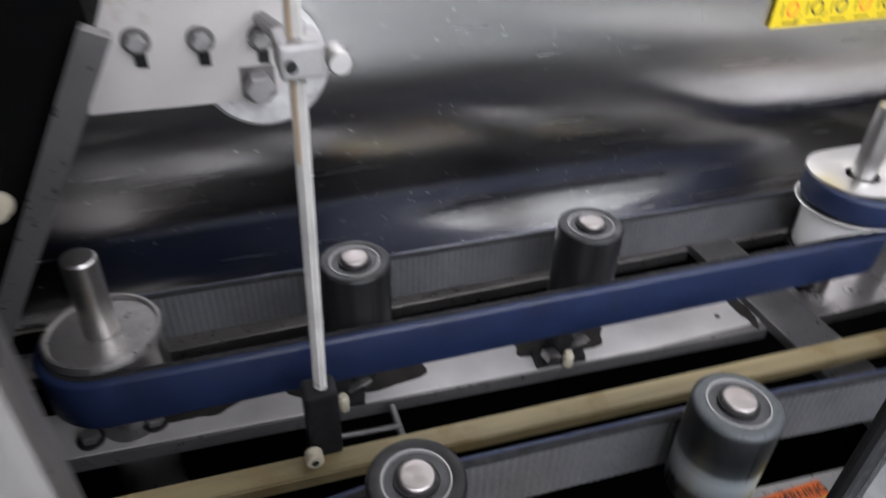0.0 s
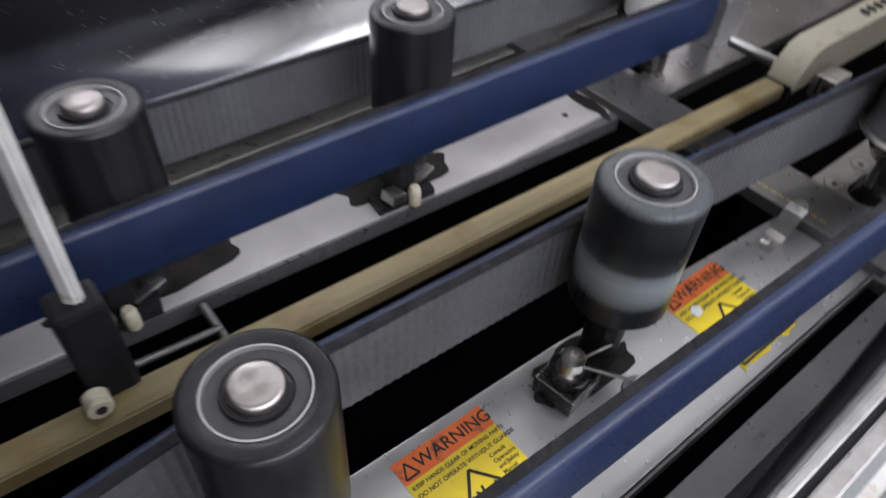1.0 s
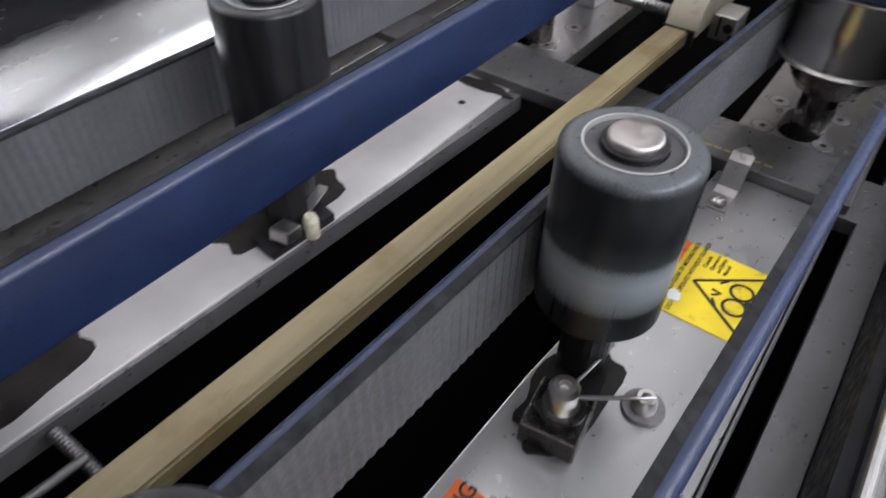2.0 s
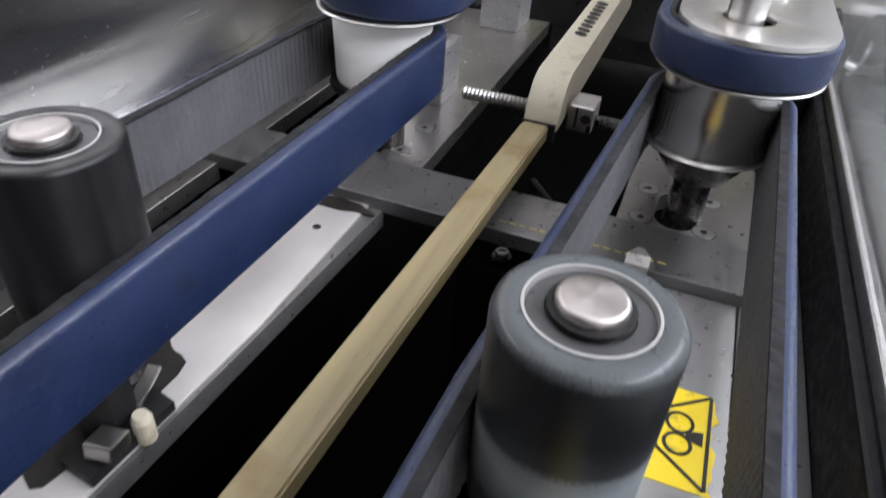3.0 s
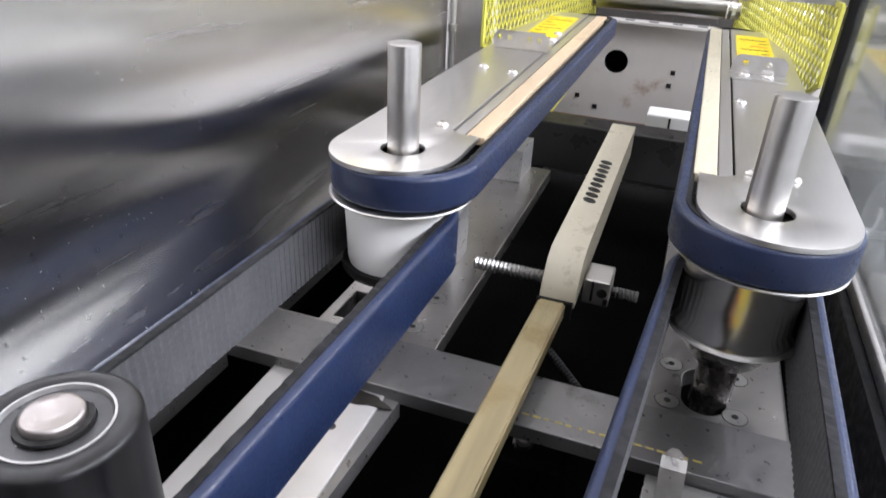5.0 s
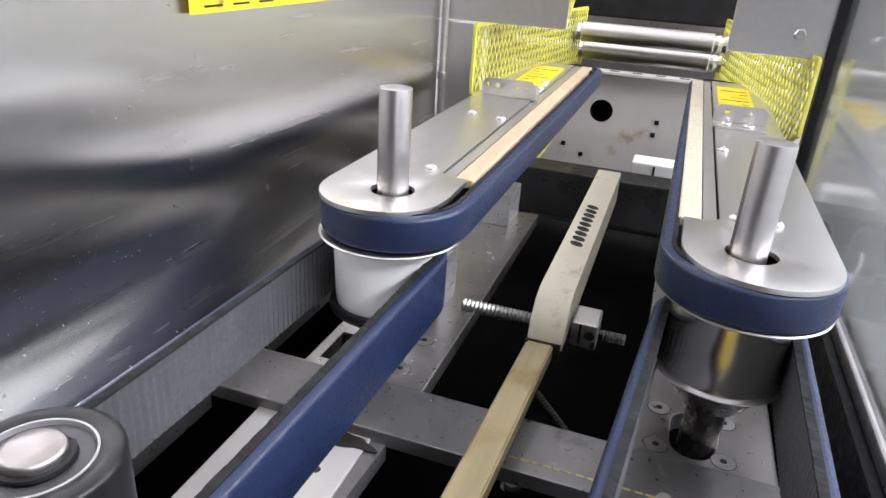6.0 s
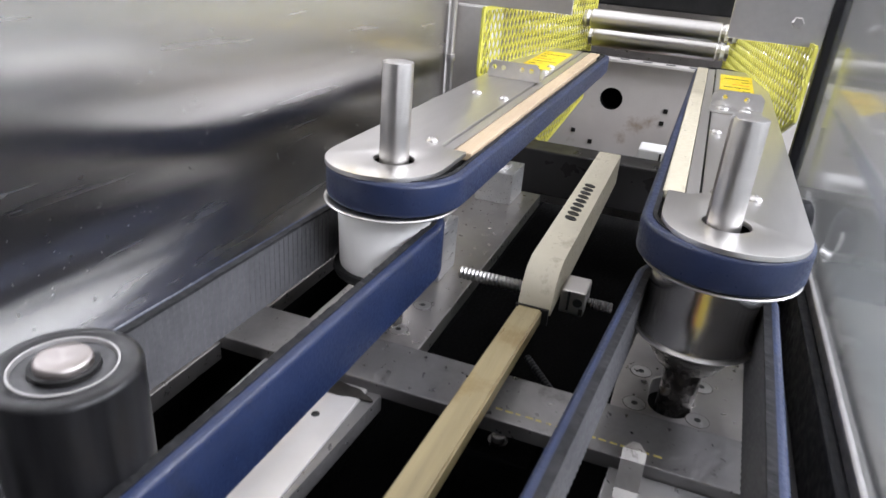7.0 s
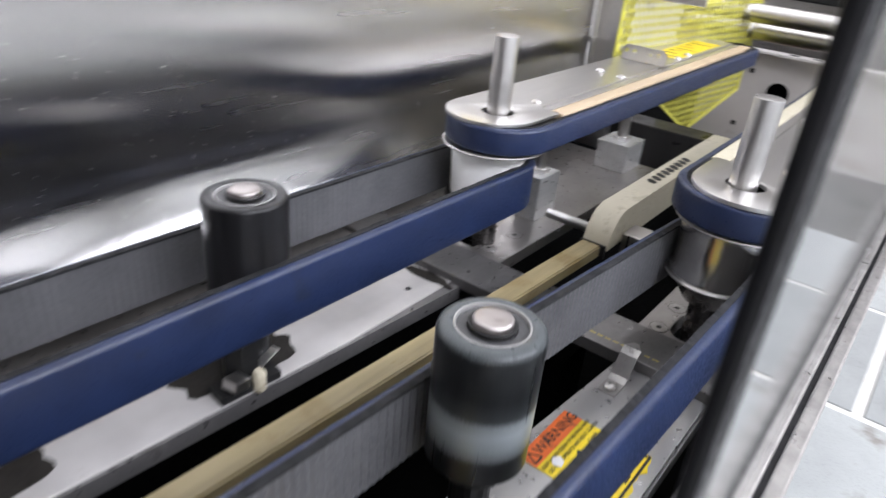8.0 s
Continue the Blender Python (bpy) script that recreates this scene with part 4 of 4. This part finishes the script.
# ---- hardware on the label plate ----
ten = thing("tensioner", "steel tensioner block with bolt and spring wire", "tensioner", at=(-0.412, -0.083, -0.001))
part("block", moved(box(-0.013, 0.013, -0.012, 0.012, 0, 0.012, 0.001), pose(0, 0, 0, 0, 0, 8)), M_OILY, ten)
part("arm", prism([(-0.010, -0.012), (0.034, -0.006), (0.040, 0.010), (-0.008, 0.016)], 0.0, 0.006), M_DARK, ten, "black arm plate")
part("washer", lathe([(0, 0.0185), (0.0095, 0.0185), (0.0105, 0.0175), (0.0105, 0.0125), (0, 0.012)], seg=28), M_OILY, ten)
smooth(part("bolt", lathe([(0, 0.0265), (0.002, 0.0265), (0.0026, 0.0295), (0.0045, 0.0295), (0.0062, 0.0275), (0.0062, 0.0205), (0.0075, 0.0185), (0, 0.0185)], seg=24), M_SHAFT, ten))
part("spring_wire", rod((0.004, 0.0, 0.021), (0.042, -0.003, 0.014), 0.0009, 8), M_SHAFT, ten)
part("spring_wire", rod((0.004, -0.004, 0.020), (0.030, -0.028, 0.010), 0.0009, 8), M_SHAFT, ten)
nutb = thing("lock_bolt", "round-headed bolt with a broad washer on the plate", "bolt", at=(-0.382, -0.108, -0.001))
part("washer", lathe([(0, 0.002), (0.009, 0.002), (0.0095, 0), (0, 0)], seg=28), M_BAR, nutb)
smooth(part("head", lathe([(0, 0.006), (0.0018, 0.006), (0.0022, 0.0085), (0.004, 0.0085), (0.0052, 0.006), (0.0055, 0.002), (0, 0.002)], seg=24), M_SHAFT, nutb))
cl = thing("spring_clip", "bent steel spring clip screwed to the plate", "clip", at=(0, 0, -0.001))
bm = bmesh.new()
cp = [(-0.236, 0.0008), (-0.221, 0.0008), (-0.216, 0.003), (-0.208, 0.016), (-0.203, 0.0195), (-0.196, 0.0195)]
w = [0.0062] * 5 + [0.0018]
ring = [[bm.verts.new((x, -0.085 + s * ww, z)) for s in (1, -1)] for (x, z), ww in zip(cp, w)]
for a, b_ in zip(ring, ring[1:]):
    bm.faces.new((a[0], a[1], b_[1], b_[0]))
ob = part("strip", bm, M_SCREW, cl)
s_ = ob.modifiers.new("thick", "SOLIDIFY")
s_.thickness = 0.0012
button_screw(-0.230, -0.085, 0.0014, cl, 0.0042)


def plate_fixing(x, y, label):
    ob = thing("belt_bracket", label, "bracket", "belt brackets", at=(x, y, -0.001))
    part("foot", prism([(-0.022, -0.006), (0.020, -0.009), (0.024, 0.008), (-0.020, 0.010)], 0, 0.005), M_DARK, ob)
    part("bright_tab", moved(box(-0.018, -0.006, -0.008, 0.004, 0.004, 0.011, 0.001), pose(0, 0, 0, 0, 12, 10)), M_SHAFT, ob, "bright bent tab")
    part("pale_stud", lathe([(0, 0.014), (0.003, 0.014), (0.0042, 0.011), (0.0042, 0.0), (0, 0)], (0.004, -0.008, 0), 18), M_IVORY, ob, "pale plastic stud")
    part("blade", moved(box(0.010, 0.030, -0.004, 0.002, 0.006, 0.008, 0.0005), pose(0, 0, 0, 0, -8, 14)), M_SHAFT, ob)
    part("spindle_nut", lathe([(0, 0.030), (0.012, 0.030), (0.012, 0.005), (0, 0.005)], (0.004, 0.010, 0), 6), M_DARK, ob)
    return ob


plate_fixing(-0.392, 0.086, "dark belt bracket with bright tabs on the pale plate")
plate_fixing(-0.575, 0.094, "dark belt bracket beside the lever foot")
for x, y in ((-0.748, 0.110), (-0.705, 0.113)):
    hb = thing("hex_bolt", "dark hexagon bolt on the pale plate", "bolt", "plate bolts", at=(x, y, -0.001))
    part("washer", lathe([(0, 0.002), (0.0095, 0.002), (0.0095, 0), (0, 0)], seg=24), M_DARK, hb)
    part("head", lathe([(0, 0.008), (0.0060, 0.008), (0.0068, 0.007), (0.0068, 0.002), (0, 0.002)], seg=6), M_BAR, hb)


# ---- labels ----
def text(words, size, x, y, z, parent, material, name="lettering"):
    cu = bpy.data.curves.new(name, "FONT")
    cu.body, cu.size, cu.align_x, cu.align_y, cu.extrude = words, size, "LEFT", "CENTER", 0.00004
    cu.offset = size * 0.012
    tmp = new(name, cu)
    bpy.context.view_layer.update()
    me = bpy.data.meshes.new_from_object(tmp)
    bpy.data.objects.remove(tmp)
    me.transform(Matrix.Translation((x, y, z)))
    me.materials.append(material)
    ob = new(name, me)
    ob.parent = parent
    return ob


def bar(x0, y0, x1, y1, w, z, parent, material=None, name="ink_line"):
    d = Vector((x1 - x0, y1 - y0))
    n = Vector((-d.y, d.x)).normalized() * w / 2
    return part(name, prism([(x0 - n.x, y0 - n.y), (x1 - n.x, y1 - n.y), (x1 + n.x, y1 + n.y), (x0 + n.x, y0 + n.y)], z, z + 0.0001), material or M_INK, parent)


def warning(x, y, label, worn):
    ob = thing("warning_label", label, "label", "warning labels", at=(x, y, -0.001))
    W, H = 0.0545, 0.062
    low = [(W * i / 12, -H + (0.0035 * random.random() if worn else 0.0)) for i in range(13)]
    part("yellow_sheet", prism(low + [(W, 0), (0, 0)], 0.0001, 0.0004), M_LABEL_Y, ob, "yellow lower field")
    part("orange_header", box(0.0, W, -0.0125, 0.0, 0.0004, 0.0005), M_LABEL_O, ob, "orange header")
    z = 0.00055
    text("WARNING", 0.0093, 0.0105, -0.0063, z, ob, M_INK)
    for a, b_ in (((0.002, -0.0105), (0.0058, -0.0028)), ((0.0058, -0.0028), (0.0096, -0.0105)), ((0.0096, -0.0105), (0.002, -0.0105))):
        bar(*a, *b_, 0.0011, z, ob)
    text("KEEP HANDS CLEAR OF MOVING PARTS", 0.00305, 0.0018, -0.0157, z, ob, M_INK)
    text("DO NOT OPERATE WITHOUT GUARDS", 0.00325, 0.0018, -0.0203, z, ob, M_INK)
    for i, w in enumerate(("Consult", "Operators", "and Safety", "Manual")):
        text(w, 0.0030, 0.0405, -0.0245 - i * 0.0034, z, ob, M_INK)
    # triangle with two rolls and a hand shape
    T = [(0.002, -0.058), (0.028, -0.0235), (0.054, -0.058)]
    for i in range(3):
        bar(*T[i], *T[(i + 1) % 3], 0.0016, z, ob)
    for cx, cy, r in ((0.022, -0.046, 0.0062), (0.034, -0.046, 0.0062)):
        part("ink_ring", prism(arc(cx, cy, r, 0, 360, 28)[:-1], z, z + 0.0001, [arc(cx, cy, r - 0.0015, 360, 0, 28)[:-1]]), M_INK, ob)
    part("ink_shape", prism([(0.024, -0.056), (0.032, -0.056), (0.031, -0.052), (0.0285, -0.049), (0.0275, -0.049), (0.025, -0.052)], z, z + 0.0001), M_INK, ob)
    for x0, y0, x1, y1 in ((0.018, -0.038, 0.022, -0.035), (0.027, -0.038, 0.028, -0.033), (0.034, -0.035, 0.038, -0.038), (0.024, -0.034, 0.026, -0.037)):
        bar(x0, y0, x1, y1, 0.0013, z, ob)
    if worn:
        part("torn_patch", prism([(0.008, -0.018), (0.013, -0.015), (0.017, -0.018), (0.015, -0.022), (0.010, -0.023)], 0.0006, 0.0009), M_HALL, ob, "white torn paper patch")
    return ob


warning(-0.509, -0.064, "orange and yellow warning label on the pale plate", False)
warning(-0.325, -0.0735, "torn orange and yellow warning label behind the grey roller", True)
wl = thing("wall_label", "yellow warning sticker on the stainless sheet", "label", at=(-0.172, 0.196, 0.219))
part("yellow_sheet", box(0, 0.16, -0.0005, 0.0, 0, 0.06), M_LABEL_Y, wl)
for i in range(6):
    part("label_bar", box(0.008 + i * 0.026, 0.009 + i * 0.026, -0.0008, -0.0005, 0.010, 0.020), M_INK, wl)
    part("label_ring", moved(prism(arc(0, 0, 0.0062, 0, 360, 24)[:-1], 0, 0.0003, [arc(0, 0, 0.0046, 360, 0, 24)[:-1]]), Matrix.Translation((0.019 + i * 0.026, -0.0005, 0.015)) @ Matrix.Rotation(radians(90), 4, "X")), (M_LABEL_O, M_INK, M_BLUE)[i % 3], wl)
    part("label_print", box(0.012 + i * 0.026, 0.028 + i * 0.026, -0.0008, -0.0005, 0.003, 0.0042), M_INK, wl)
# yellow dashes on the cross bar
mk = thing("paint_mark", "yellow dashed paint line on the cross bar", "marking")
for i in range(16):
    y = -0.004 - i * 0.0061
    part("dash", box(-0.1878 + 0.0006 * random.random(), -0.1862, y - 0.0030 - 0.0018 * random.random(), y, 0.0060, 0.0062), M_MARK, mk)

# valve fitting and hose beside the door rail
vf = thing("pipe_fitting", "small brass-coloured steel tee fitting on the rail", "fitting", at=(-0.010, -0.150, 0.0))
part("stem", rod((0, 0.006, 0.014), (0, -0.010, 0.014), 0.004, 16), M_SHAFT, vf)
part("cross_piece", rod((-0.016, -0.008, 0.012), (0.018, -0.010, 0.018), 0.005, 16), M_SHAFT, vf)
part("base", rod((0, 0, -0.001), (0, 0, 0.014), 0.0045, 16), M_BAR, vf)
hose = thing("cable", "dark cable looping beside the door", "cable", at=(0, 0, 0))
pts = [Vector((0.15 + 0.03 * math.sin(a * 1.3), -0.166 + 0.004 * math.cos(a * 2), 0.008 + 0.055 * math.sin(a))) for a in [math.pi * i / 16 for i in range(17)]]
bm = bmesh.new()
for a, b_ in zip(pts, pts[1:]):
    rod(a, b_, 0.0032, 10, bm=bm)
part("jacket", bm, M_BAR, hose)
part("gland", rod((0.15, -0.170, -0.002), (0.15, -0.170, 0.016), 0.009, 20), M_DARK, hose)

# black hose elbow with a bright clamp beside the door
el = thing("hose_elbow", "black rubber hose elbow with a bright clamp beside the door", "hose", at=(0.030, -0.165, -0.0005))
smooth(part("elbow", lathe([(0, 0.0), (0.008, 0.0), (0.0085, 0.03), (0.0100, 0.05), (0.0100, 0.085), (0.0085, 0.094), (0.005, 0.099), (0, 0.100)], seg=28), M_GASKET, el, "glossy black rubber elbow"))
smooth(part("clamp_ring", lathe([(0.0100, 0.062), (0.0112, 0.062), (0.0112, 0.068), (0.0100, 0.068)], seg=28), M_SHAFT, el, "bright steel clamp ring"))
part("clamp_screw", rod((-0.014, -0.004, 0.065), (-0.004, -0.010, 0.065), 0.0030, 14), M_SHAFT, el, "bright clamp screw")
bm = bmesh.new()
loop = [Vector((-0.008 - 0.012 * math.sin(a), -0.006 + 0.003 * math.cos(a), 0.072 + 0.012 * math.cos(a))) for a in [math.pi * k / 12 for k in range(13)]]
for a, b_ in zip(loop, loop[1:]):
    rod(a, b_, 0.0011, 8, bm=bm)
part("wire_loop", bm, M_SHAFT, el, "thin bright wire loop")

# ---- floor tiles ----
tile_me = None
for i in range(-8, 4):
    for j in range(-7, 5):
        x, y = 1.66 + i * 0.7, -0.28 + j * 0.7 + (0.0 if i % 2 else 0.35)
        if not (-3.66 < x < 3.66 and -4.16 < y < 2.66):
            continue
        if tile_me is None:
            t_ob = part("tile", box(-0.335, 0.335, -0.335, 0.335, -0.012, 0.0, 0.002, seg=1), M_TILE)
            tile_me = t_ob.data
        else:
            t_ob = new("tile", tile_me)
        t_ob.parent = floor
        t_ob.location = (x, y, -0.9)
